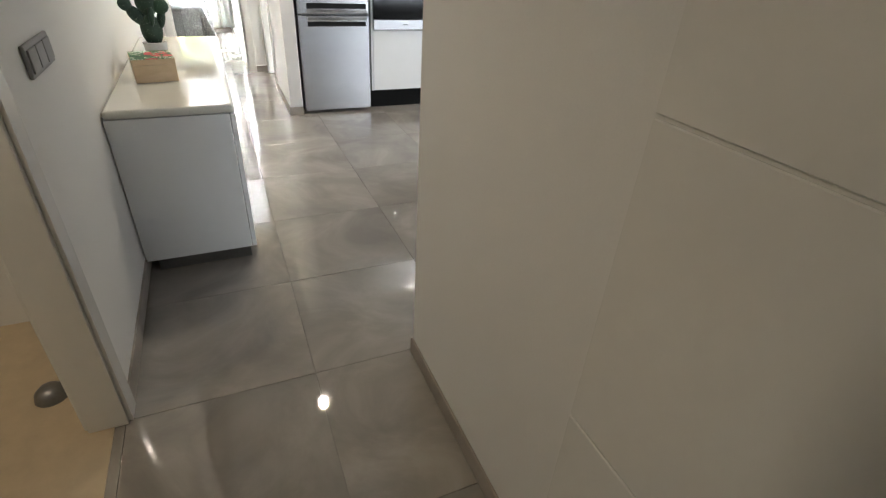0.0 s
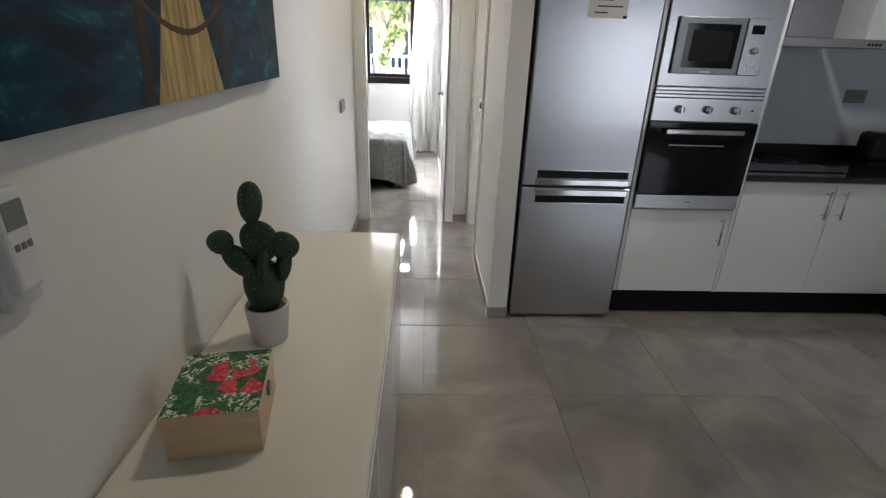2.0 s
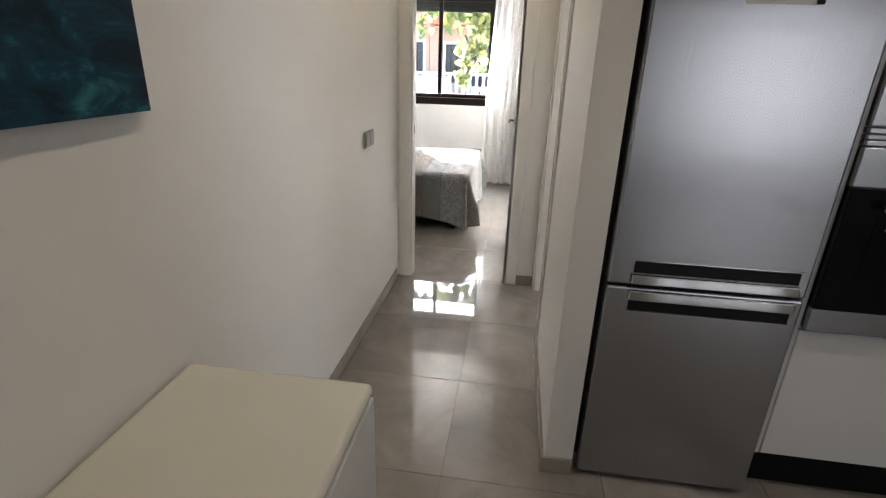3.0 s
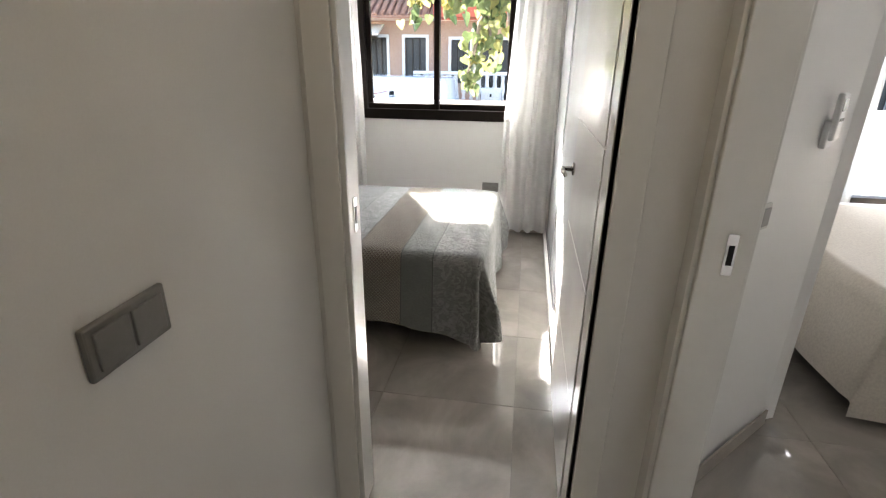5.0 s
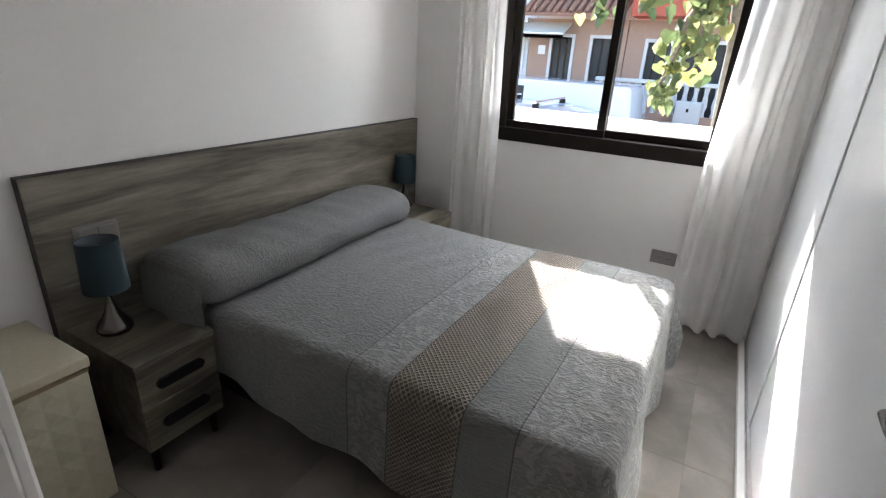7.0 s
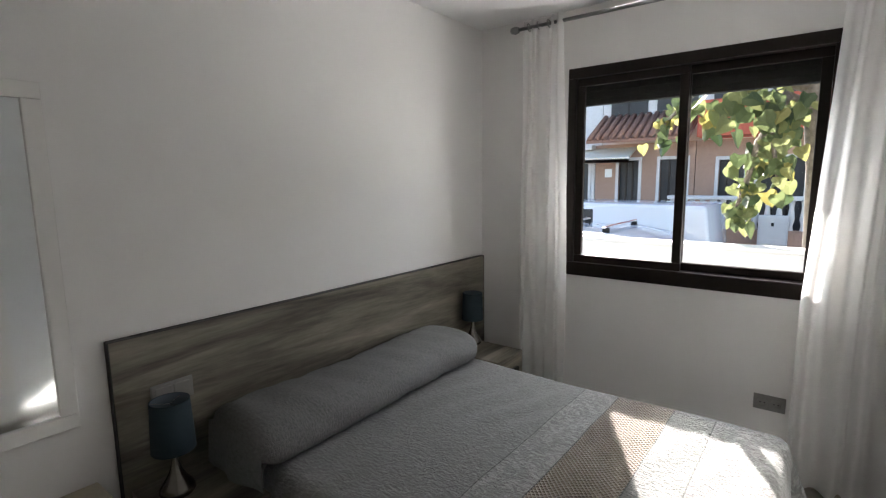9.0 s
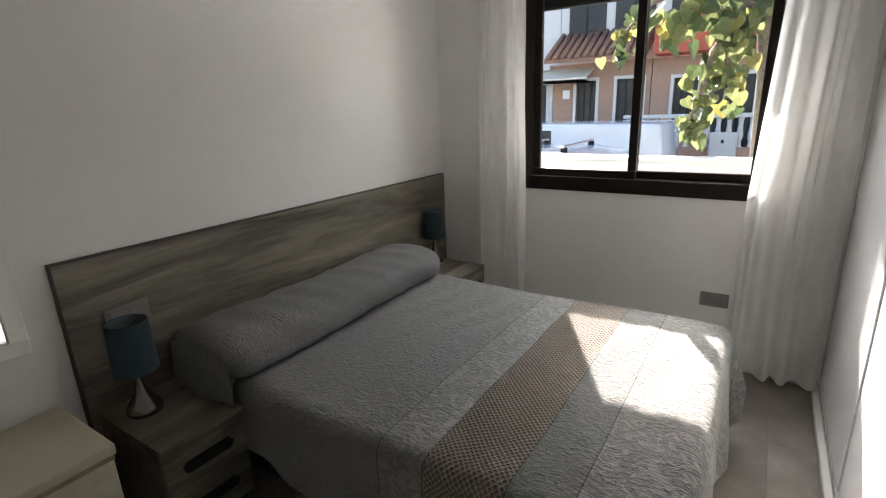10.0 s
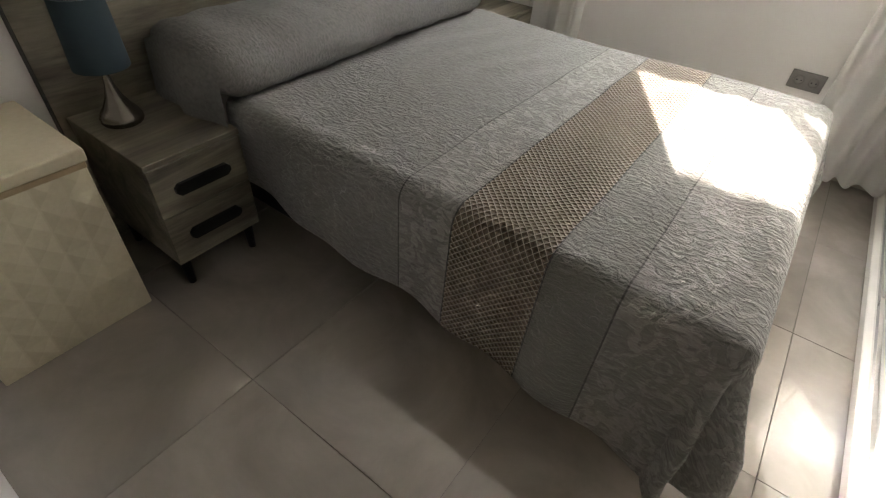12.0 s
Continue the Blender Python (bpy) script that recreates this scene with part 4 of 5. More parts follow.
part("body", box(-0.15, 0.15, -0.08, 0.08, 0.012, 0.185, 0.035, 5), BLACK, toast, smooth=False)
for sy in (-0.025, 0.025):
    part("slot", box(-0.11, 0.11, sy - 0.013, sy + 0.013, 0.183, 0.1865), DSTEEL, toast, "steel bread slot")
part("lever", box(0.151, 0.17, -0.02, 0.02, 0.12, 0.135, 0.003, 1), BLACK, toast)
part("foot", box(-0.12, 0.12, -0.06, 0.06, 0.0, 0.0115), BLACK, toast)
toast.matrix_world = pose(3.46, 7.8, 0.8822, 0, 0, -8)
ket = thing("kettle", "steel and black electric kettle on the worktop", "kettle")
part("body", lathe([(0, 0.02), (0.078, 0.02), (0.08, 0.03), (0.066, 0.17), (0.055, 0.195), (0, 0.2)], 28), STEEL, ket, smooth=True)
part("base", lathe([(0, 0), (0.085, 0), (0.085, 0.014), (0.07, 0.0195), (0, 0.0195)], 28), BLACK, ket, smooth=True)
part("lid_knob", lathe([(0.02, 0.198), (0.02, 0.215), (0, 0.218)], 16), BLACK, ket, smooth=True)
part("handle", tube(bmesh.new(), [(0.055, 0, 0.19), (0.11, 0, 0.18), (0.115, 0, 0.12), (0.072, 0, 0.06)], 0.011, 10), BLACK, ket, smooth=True)
ket.matrix_world = pose(3.8, 7.75, 0.8822, 0, 0, -70)

# ---- bedroom: window ----
win = thing("window_1", "dark bronze sliding window with two panes", "window", kind="structure")
WX0, WX1, WZ0, WZ1 = -0.845, 0.47, 0.95, 2.2
for b in [(WX0, WX1, WZ0, WZ0 + 0.082), (WX0, WX1, WZ1 - 0.06, WZ1), (WX0, WX0 + 0.05, WZ0 + 0.0822, WZ1 - 0.0602), (WX1 - 0.05, WX1, WZ0 + 0.0822, WZ1 - 0.0602)]:
    part("window_frame", box(b[0], b[1], BW - 0.012, BW + 0.09, b[2], b[3], 0.003, 2), BRONZE, win)
MX = -0.2


def sash(x0, x1, y0):
    s = part("sash", bmesh.new(), BRONZE, win)
    z0, z1 = WZ0 + 0.083, WZ1 - 0.061
    for b in [(x0, x1, z0, z0 + 0.045), (x0, x1, z1 - 0.045, z1), (x0, x0 + 0.045, z0 + 0.0452, z1 - 0.0452), (x1 - 0.045, x1, z0 + 0.0452, z1 - 0.0452)]:
        part("sash_rail", box(b[0], b[1], y0, y0 + 0.03, b[2], b[3], 0.003, 2), BRONZE, s)
    g = part("pane", box(x0 + 0.045, x1 - 0.045, y0 + 0.013, y0 + 0.017, z0 + 0.045, z1 - 0.045), GLASS, s, "clear window glass")
    g.visible_shadow = False


sash(WX0 + 0.051, MX + 0.022, BW + 0.008)
sash(MX - 0.022, WX1 - 0.051, BW + 0.045)
part("roller_shutter", box(WX0 + 0.03, WX1 - 0.03, BW + 0.12, BW + 0.135, 1.99, WZ1), SHUTTER, win, "partly lowered dark roller shutter")
for i in range(5):
    part("shutter_slat", box(WX0 + 0.03, WX1 - 0.03, BW + 0.114, BW + 0.1195, 1.992 + 0.041 * i, 2.03 + 0.041 * i, 0.003, 1), SHUTTER, win)
part("window_sill", box(WX0 - 0.03, WX1 + 0.03, BW + 0.1, BW + 0.29, 0.949, 0.965), GARDENW, win, "white outer sill")

# curtain rod and sheer curtains
RY, RZ = BW - 0.1, 2.46
rod = thing("curtain_rod", "thin satin steel curtain rod near the ceiling", "curtain rod")
part("pole", tube(bmesh.new(), [(-1.15, RY, RZ), (0.79, RY, RZ)], 0.011, 12), DSTEEL, rod, smooth=True)
part("finial", lathe([(0, -0.03), (0.018, -0.024), (0.024, 0), (0.018, 0.024), (0, 0.03)], 18), DSTEEL, rod, smooth=True).matrix_local = pose(-1.165, RY, RZ, 0, 90, 0)
for bx in (-1.08, 0.72):
    part("bracket", tube(bmesh.new(), [(bx, RY, RZ), (bx, BW, RZ)], 0.007, 8), DSTEEL, rod)


def curtain(label, x0, x1, folds, seed, flare, pivot=0.5):
    c = thing("sheer_curtain", label, "curtain", "sheer curtains")
    r = random.Random(seed)
    bm = bmesh.new()
    nu, nv = folds * 12, 40
    ph = [r.uniform(-0.6, 0.6) for _ in range(folds + 2)]
    grid = []
    for j in range(nv + 1):
        t = j / nv
        z = 2.5 - t * (2.5 - 0.045)
        row = []
        for i in range(nu + 1):
            s = i / nu
            k = s * folds
            w = x0 + (x1 - x0) * s
            w = w + flare * (s - pivot) * min(1.0, 1.6 * t) + 0.012 * math.sin(3 * k + 2.4 * t + ph[int(k)])
            amp = 0.02 + 0.012 * t + 0.01 * math.sin(5 * s + seed)
            y = RY + amp * math.sin(2 * math.pi * k + 0.35 * math.sin(3 * t + ph[int(k)])) + 0.006 * math.sin(9 * t + 4 * s)
            row.append(bm.verts.new((w, y, z)))
        grid.append(row)
    for a, b in zip(grid, grid[1:]):
        for i in range(nu):
            bm.faces.new((a[i], a[i + 1], b[i + 1], b[i]))
    part("cloth", bm, SHEER, c, smooth=True)
    # doubled hem at the foot
    bm = bmesh.new()
    rows = []
    for z in (0.042, 0.115):
        row = []
        for i in range(nu + 1):
            v = grid_at(x0, x1, folds, i / nu, z, ph, seed, flare, pivot)
            row.append(bm.verts.new(v))
        rows.append(row)
    for i in range(nu):
        bm.faces.new((rows[0][i], rows[0][i + 1], rows[1][i + 1], rows[1][i]))
    part("hem", bm, SHEER, c, "doubled hem", smooth=True)
    for i in range(folds):
        gx = x0 + (x1 - x0) * (i + 0.5) / folds
        g = part("grommet", lathe([(0.018, -0.002), (0.026, -0.002), (0.026, 0.002), (0.018, 0.002), (0.018, -0.002)], 20), DSTEEL, c, "steel grommet ring", True)
        g.matrix_local = pose(gx, RY, RZ, 0, 80, 0)
    return c


def grid_at(x0, x1, folds, s, z, ph, seed, flare, pivot):
    t = (2.5 - z) / (2.5 - 0.045)
    k = s * folds
    w = x0 + (x1 - x0) * s + flare * (s - pivot) * min(1.0, 1.6 * t) + 0.012 * math.sin(3 * k + 2.4 * t + ph[int(k)])
    amp = 0.023 + 0.012 * t + 0.01 * math.sin(5 * s + seed)
    return (w, RY + amp * math.sin(2 * math.pi * k + 0.35 * math.sin(3 * t + ph[int(k)])) + 0.006 * math.sin(9 * t + 4 * s), z)


curtain("sheer white curtain gathered beside the headboard", -1.1, -0.84, 4, 3, 0.06)
curtain("sheer white sunlit curtain beside the wardrobe", 0.455, 0.765, 4, 11, 0.09, 1.0)

# ---- wardrobe ----
ward = thing("built_in_wardrobe", "floor-to-ceiling satin white sliding wardrobe along the wall", "wardrobe")
part("side_panel", box(0.82, 0.99, 9.14, 9.16, 0.0, H - 0.003), TRIMW, ward)
part("bottom_track", box(0.765, 0.83, 9.87, BW - 0.012, 0.0, 0.04, 0.004, 1), TRIMW, ward, "white raised floor track")
part("track_rail", box(0.788, 0.796, 9.87, BW - 0.012, 0.0402, 0.052), CHROME, ward, "metal guide rail")
for y0, y1, x in ((9.27, 10.1, 0.799), (10.1025, 11.16, 0.806), (11.1625, BW - 0.012, 0.799)):
    part("sliding_door", box(x, x + 0.018, y0, y1, 0.055, H - 0.04, 0.002, 1), WARDW, ward)
part("top_track", box(0.79, 0.85, 9.27, BW - 0.012, H - 0.038, H - 0.003), TRIMW, ward)

# ---- bed ----
BX0, BX1, BY0, BY1, BZ = -1.44, 0.4, 10.06, 11.42, 0.53
bed = thing("double_bed", "double bed with mattress on a dark low base", "bed")
part("base", box(BX0 + 0.03, BX1 - 0.06, BY0 + 0.05, BY1 - 0.05, 0.1, 0.3, 0.01, 2), PLINTH, bed)
part("mattress", box(BX0 + 0.01, BX1 - 0.03, BY0 + 0.03, BY1 - 0.03, 0.3005, BZ - 0.035, 0.04, 4), PAPER, bed, "white mattress")
for lx in (BX0 + 0.1, BX1 - 0.15):
    for ly in (BY0 + 0.12, BY1 - 0.12):
        part("leg", lathe([(0.025, 0), (0.025, 0.1)], 14, lx, ly, 0), BLACK, bed)

head = thing("headboard", "wide grey oak laminate headboard along the wall", "headboard")
part("board", box(-1.4795, -1.4465, 9.713, 12.037, 0.0, 1.017, 0.002, 1), HEADWOOD, head)
for e0, e1, z0, z1 in ((9.71, 9.7128, 0.0, 1.017), (12.0372, 12.04, 0.0, 1.017), (9.71, 12.04, 1.0172, 1.02)):
    part("edge_band", box(-1.479, -1.447, e0, e1, z0, z1), SHUTTER, head, "dark edge band")

# bolster pillow, under the folded top of the spread
pil = thing("bolster_pillow", "long grey quilted pillow across the head of the bed", "pillow")
bm = bmesh.new()
rings = []
nl, nr = 56, 28
for i in range(nl + 1):
    s = i / nl
    y = BY0 - 0.045 + (BY1 - BY0 + 0.02) * s
    end = min(1.0, (min(s, 1 - s) * 24) ** 0.5)
    ring = []
    for k in range(nr):
        a = 2 * math.pi * k / nr
        rx = (0.205 + 0.006 * math.sin(7 * s + 1) + 0.004 * math.sin(23 * s + 2 * a)) * (0.78 + 0.22 * end)
        rz = (0.095 + 0.004 * math.sin(9 * s) + 0.003 * math.sin(31 * s + a) + 0.004 * math.sin(57 * s + 3 * a)) * (0.55 + 0.45 * end)
        ring.append(bm.verts.new((-1.235 + rx * math.copysign(abs(math.cos(a)) ** 0.75, math.cos(a)) + 0.015 * math.sin(5 * s), y, BZ + 0.085 + rz * math.copysign(abs(math.sin(a)) ** 0.8, math.sin(a)) - 0.004)))
    rings.append(ring)
for a, b in zip(rings, rings[1:]):
    for k in range(nr):
        bm.faces.new((a[k], a[(k + 1) % nr], b[(k + 1) % nr], b[k]))
bm.faces.new(rings[0][::-1])
bm.faces.new(rings[-1])
part("cushion", bm, PILLOW, pil, smooth=True)


def drape(px, py):
    """Where a point of the flat cloth comes to lie: on the bed, or hung over its sides and foot."""
    r = 0.05
    ex = BX1 - r
    ey0, ey1 = BY0 + r, BY1 - r
    dx = max(0.0, px - ex)
    dy = min(0.0, py - ey0) + max(0.0, py - ey1)
    d = math.hypot(dx, dy)
    if d > 1e-6:
        d *= max(dx, abs(dy)) / d
    cx, cy = min(px, ex), min(max(py, ey0), ey1)
    z = BZ + 0.006 * math.sin(5 * px + 1) * math.sin(4 * py) - 0.003
    if d < 1e-6:
        return Vector((px, py, z + 0.003 * math.sin(40 * px + 3 * math.sin(6 * py))))
    full = math.hypot(dx, dy)
    ux, uy = dx / full, dy / full
    arc = r * math.pi / 2
    if d < arc:
        a = d / r
        return Vector((cx + ux * r * math.sin(a), cy + uy * r * math.sin(a), z - r * (1 - math.cos(a))))
    h = d - arc
    corner = min(1.0, 4 * abs(ux * uy))
    along = px if abs(uy) > abs(ux) else py
    # folds deepen towards the hem; the corner gathers into two pleats
    wave = 0.016 * math.sin(9.0 * along + 1.3) + 0.01 * math.sin(21 * along + 0.4)
    ang = math.atan2(abs(uy), abs(ux))
    pleat = corner * (0.015 + 0.06 * math.cos((ang - 1.38) * 6.0))
    out = r + (0.025 * h / 0.45) + wave * min(1, h / 0.35) + pleat * min(1, h / 0.25)
    drop = z - r - h * (0.985 - 0.02 * corner - 0.12 * corner * max(0.0, math.cos(2 * ang)))
    low = 0.012 + 0.008 * math.sin(14 * along)
    if drop < low:
        out += 0.35 * (low - drop)
        drop = low + 0.01 * abs(math.sin(30 * (px + py)))
    return Vector((cx + ux * out, cy + uy * out, drop))


def near_hang(px):
    """Length of cloth that hangs on the door side: short by the pillow, to the floor at the foot."""
    return float(np.interp(px, (-1.12, -0.84, -0.48, -0.24, 0.0, 0.2, 0.36), (0.31, 0.345, 0.37, 0.42, 0.425, 0.47, 0.52)))


spread = thing("bedspread", "grey quilted bedspread with patterned bands, draped to the floor", "bedspread")
bm = bmesh.new()
uvl = bm.loops.layers.uv.new("cloth")
U0, U1, V0, V1 = -1.12, BX1 + 0.47, BY0 - 0.475, BY1 + 0.47
nu, nv = 150, 180
flat, grid = {}, []
for j in range(nv + 1):
    row = []
    for i in range(nu + 1):
        px, py = U0 + (U1 - U0) * i / nu, V0 + (V1 - V0) * j / nv
        if py < BY0 + 0.05:
            py = BY0 + 0.05 - (BY0 + 0.05 - py) / 0.525 * near_hang(px)
        v = bm.verts.new(drape(px, py))
        flat[v] = (px, py)
        row.append(v)
    grid.append(row)
for a, b in zip(grid, grid[1:]):
    for i in range(nu):
        f = bm.faces.new((a[i], a[i + 1], b[i + 1], b[i]))
        for lp in f.loops:
            lp[uvl].uv = flat[lp.vert]
ob = part("cloth", bm, SPREAD, spread, smooth=True)
md = ob.modifiers.new("thickness", "SOLIDIFY")
md.thickness, md.offset = 0.006, 1.0
# part of the spread folded over the pillow, hanging beside it
bm = bmesh.new()
side_rows = []
for j in range(16):
    t = j / 15
    row = []
    for i in range(15):
        s = i / 14
        x = -1.42 + 0.36 * s + 0.03 * t * math.sin(7 * s)
        y = BY0 - 0.045 - 0.02 * math.sin(math.pi * s) - 0.02 * t - 0.02 * t * math.sin(11 * s + 1)
        z = (BZ + 0.10 + 0.05 * math.sin(math.pi * s)) * (1 - t) + 0.2 * t
        row.append(bm.verts.new((x, y, z)))
    side_rows.append(row)
for a, b in zip(side_rows, side_rows[1:]):
    for i in range(14):
        bm.faces.new((a[i], a[i + 1], b[i + 1], b[i]))
part("side_fold", bm, PILLOW, spread, "grey fold hanging beside the pillow", True)


# ---- nightstands and lamps ----
def nightstand(label, y0):
    d = thing("nightstand", label, "nightstand", "bedside tables")
    x0, x1, y1, z0, z1 = -1.445, -1.035, y0 + 0.295, 0.11, 0.465
    part("top", box(x0, x1, y0, y1, z1 - 0.018, z1, 0.0015, 1), HEADWOOD, d)
    part("body", box(x0, x1 - 0.02, y0 + 0.002, y1 - 0.002, z0, z1 - 0.0185, 0.0015, 1), HEADWOOD, d)
    part("lower_rail", box(x1 - 0.0195, x1 - 0.003, y0 + 0.002, y1 - 0.002, z0, z0 + 0.018), HEADWOOD, d)
    for za, zb in ((0.13, 0.283), (0.287, 0.445)):
        fr = part("drawer_front", box(x1 - 0.0195, x1, y0 + 0.002, y1 - 0.002, za, zb, 0.0015, 1), HEADWOOD, d)
        zm, ym, hw, hh = (za + zb) / 2 - 0.004, (y0 + y1) / 2, 0.088, 0.019
        c = 0.012
        outline = [(ym - hw + c, zm - hh), (ym + hw - c, zm - hh), (ym + hw, zm - hh + c), (ym + hw, zm + hh - c), (ym + hw - c, zm + hh), (ym - hw + c, zm + hh), (ym - hw, zm + hh - c), (ym - hw, zm - hh + c)]
        part("handle", extrude_outline(outline, "x", x1 + 0.0005, x1 + 0.012), BLACK, fr, "black plate handle")
    for lx in (x0 + 0.05, x1 - 0.035):
        for ly in (y0 + 0.03, y1 - 0.03):
            part("leg", lathe([(0.012, 0), (0.017, z0)], 12, lx, ly, 0), BLACK, d, "black leg")
    return d


nightstand("grey oak two-drawer nightstand with black handles beside the bed", 9.735)
nightstand("grey oak two-drawer nightstand in the window corner", 11.56)


def table_lamp(label, x, y):
    d = thing("table_lamp", label, "lamp", "bedside lamps")
    part("base", lathe([(0, 0), (0.053, 0), (0.058, 0.007), (0.058, 0.018), (0.052, 0.032), (0.037, 0.053), (0.023, 0.078), (0.014, 0.108), (0.009, 0.14), (0.008, 0.185), (0, 0.185)], 32), NICKEL, d, "brushed nickel teardrop base", True)
    part("shade", lathe([(0.072, 0.165), (0.064, 0.345), (0.062, 0.345), (0.07, 0.165), (0.072, 0.165)], 40), BLUESHADE, d, "slate blue cloth drum shade", True)
    part("lining", lathe([(0.0695, 0.166), (0.0615, 0.344)], 40), SHADEIN, d, "pale inner lining", True)
    bm = bmesh.new()
    for k in range(3):
        a = 2 * math.pi * k / 3
        tube(bm, [(0, 0, 0.33), (0.063 * math.cos(a), 0.063 * math.sin(a), 0.338)], 0.0015, 6)
    part("shade_ring", bm, CHROME, d)
    part("bulb", lathe([(0, 0.186), (0.014, 0.19), (0.014, 0.21), (0.026, 0.245), (0.02, 0.272), (0, 0.28)], 18), PAPER, d, "unlit white bulb", True)
    d.matrix_world = pose(x, y, 0.465)
    return d


table_lamp("slate blue bedside lamp on the nightstand by the door", -1.31, 9.835)
table_lamp("slate blue bedside lamp in the window corner", -1.37, 11.78)

# ---- cream hamper and mirror by the door ----
ham = thing("storage_hamper", "cream padded square-patterned hamper with a lid", "hamper")
part("body", box(-1.45, -1.085, 9.235, 9.635, 0.0, 0.51, 0.004, 2), HAMPER, ham)
lid = part("lid", box(-1.46, -1.076, 9.226, 9.643, 0.512, 0.548, 0.006, 2), HAMPER, ham, "cream lid")
for i in range(6):
    for j in range(7):
        bm = bmesh.new()
        y0, z0 = 9.245 + i * 0.0645, 0.01 + j * 0.071
        c = bm.verts.new((-1.0812, y0 + 0.031, z0 + 0.034))
        q = [bm.verts.new((-1.0849, y0 + a, z0 + b)) for a, b in ((0.001, 0.001), (0.061, 0.001), (0.061, 0.068), (0.001, 0.068))]
        for k in range(4):
            bm.faces.new((q[k], q[(k + 1) % 4], c))
        part("padded_square", bm, HAMPER, ham)
part("edge_trim", box(-1.452, -1.083, 9.233, 9.637, 0.492, 0.5115, 0.003, 1), HTRIM, ham, "tan trim under the lid")
mir = thing("wall_mirror", "tall wall mirror in a white frame", "mirror")
MY0, MY1, MZ0, MZ1 = 9.2, 9.615, 0.76, 1.86
for b in [(MY0, MY1, MZ0, MZ0 + 0.05), (MY0, MY1, MZ1 - 0.05, MZ1), (MY0, MY0 + 0.05, MZ0 + 0.0502, MZ1 - 0.0502), (MY1 - 0.05, MY1, MZ0 + 0.0502, MZ1 - 0.0502)]:
    part("frame_rail", box(-1.479, -1.455, b[0], b[1], b[2], b[3], 0.003, 2), TRIMW, mir, "white frame")
part("mirror_glass", box(-1.478, -1.468, MY0 + 0.045, MY1 - 0.045, MZ0 + 0.045, MZ1 - 0.045), MIRROR, mir, "silvered glass")

# ---- second bedroom, seen through its doorway ----
bed2 = thing("second_bed", "bed with a rumpled beige cover in the second bedroom", "bed")
part("base", box(2.15, 3.6, 9.95, 11.7, 0.08, 0.3), PLINTH, bed2)
part("mattress", box(2.1, 3.62, 9.9, 11.75, 0.3, 0.5, 0.05, 4), PAPER, bed2, "white mattress")
bm = bmesh.new()
rows = []
for j in range(30):
    row = []
    for i in range(40):
        s, t = i / 39, j / 29
        # goes from the hem near the doorway up over the edge and along the top
        d = t * 2.1
        y = 9.84 + (max(0, d - 0.5)) if d > 0.5 else 9.84 - 0.07 * (0.5 - d) / 0.5
        z = 0.54 + 0.01 * math.sin(8 * s + 5 * t) if d > 0.5 else 0.04 + d
        x = 1.98 + 1.6 * s
        if s < 0.06:
            z = min(z, 0.1 + 7.5 * s)
        row.append(bm.verts.new((x + 0.012 * math.sin(12 * t), y + 0.02 * math.sin(14 * s + 2), z)))
    rows.append(row)
for a, b in zip(rows, rows[1:]):
    for i in range(39):
        bm.faces.new((a[i], a[i + 1], b[i + 1], b[i]))
part("cover", bm, BEIGECOVER, bed2, "rumpled beige cover", True)
win2 = thing("window_2", "dark framed window of the second bedroom", "window", kind="structure")
for b in [(3.0, 4.2, 0.4, 0.46), (3.0, 4.2, 2.04, 2.1), (3.0, 3.05, 0.4602, 2.0398), (4.15, 4.2, 0.4602, 2.0398), (3.57, 3.63, 0.4602, 2.0398)]:
    part("window_frame", box(b[0], b[1], BW - 0.01, BW + 0.08, b[2], b[3], 0.003, 1), BRONZE, win2)
g = part("pane", box(3.05, 4.15, BW + 0.03, BW + 0.034, 0.46, 2.04), GLASS, win2)
g.visible_shadow = False
rod2 = thing("curtain_rod", "thin satin steel curtain rod in the second bedroom", "curtain rod")
part("pole", tube(bmesh.new(), [(2.6, RY, RZ), (4.25, RY, RZ)], 0.011, 12), DSTEEL, rod2, smooth=True)
for bx in (2.64, 4.22):
    part("bracket", tube(bmesh.new(), [(bx, RY, RZ), (bx, BW, RZ)], 0.007, 8), DSTEEL, rod2)
curtain("sheer white curtain in the second bedroom", 2.72, 3.02, 4, 6, 0.04)

# ---- outside ----
GZ = -0.75
# unseen slab added so that its edge ends the sun patch on the bed
tagged(part("shade_slab", box(-4.5, 6.5, BW + 0.245, 14.06, 2.7, 2.9, 0.01, 1), GARDENW), "unseen white slab added above the window to cut off the sun", "overhang", kind="structure")
ground = tagged(part("ground", box(-400, 400, BW + 0.25, 800, GZ - 0.3, GZ), PAVING), "pale paved ground in front of the house", "ground", kind="structure")
tagged(part("road", box(-60, 60, 15.4, 20.6, GZ + 0.004, GZ + 0.01), ASPHALT), "grey asphalt street", "road", kind="structure")
for nm, ya, yb in (("kerb_near", 15.2, 15.4), ("kerb_far", 20.6, 20.8)):
    tagged(part(nm, box(-60, 60, ya, yb, GZ, GZ + 0.12, 0.01, 1), PAVING), "pale concrete kerb", "kerb", kind="structure")
gw = thing("garden_wall", "low white painted garden wall before the window", "wall", kind="structure")
part("wall", box(-9, 6, 14.0, 14.15, GZ, 0.915, 0.005, 1), GARDENW, gw)
part("coping", box(-9, 6, 13.97, 14.18, 0.9155, 0.955, 0.01, 2), GARDENW, gw)


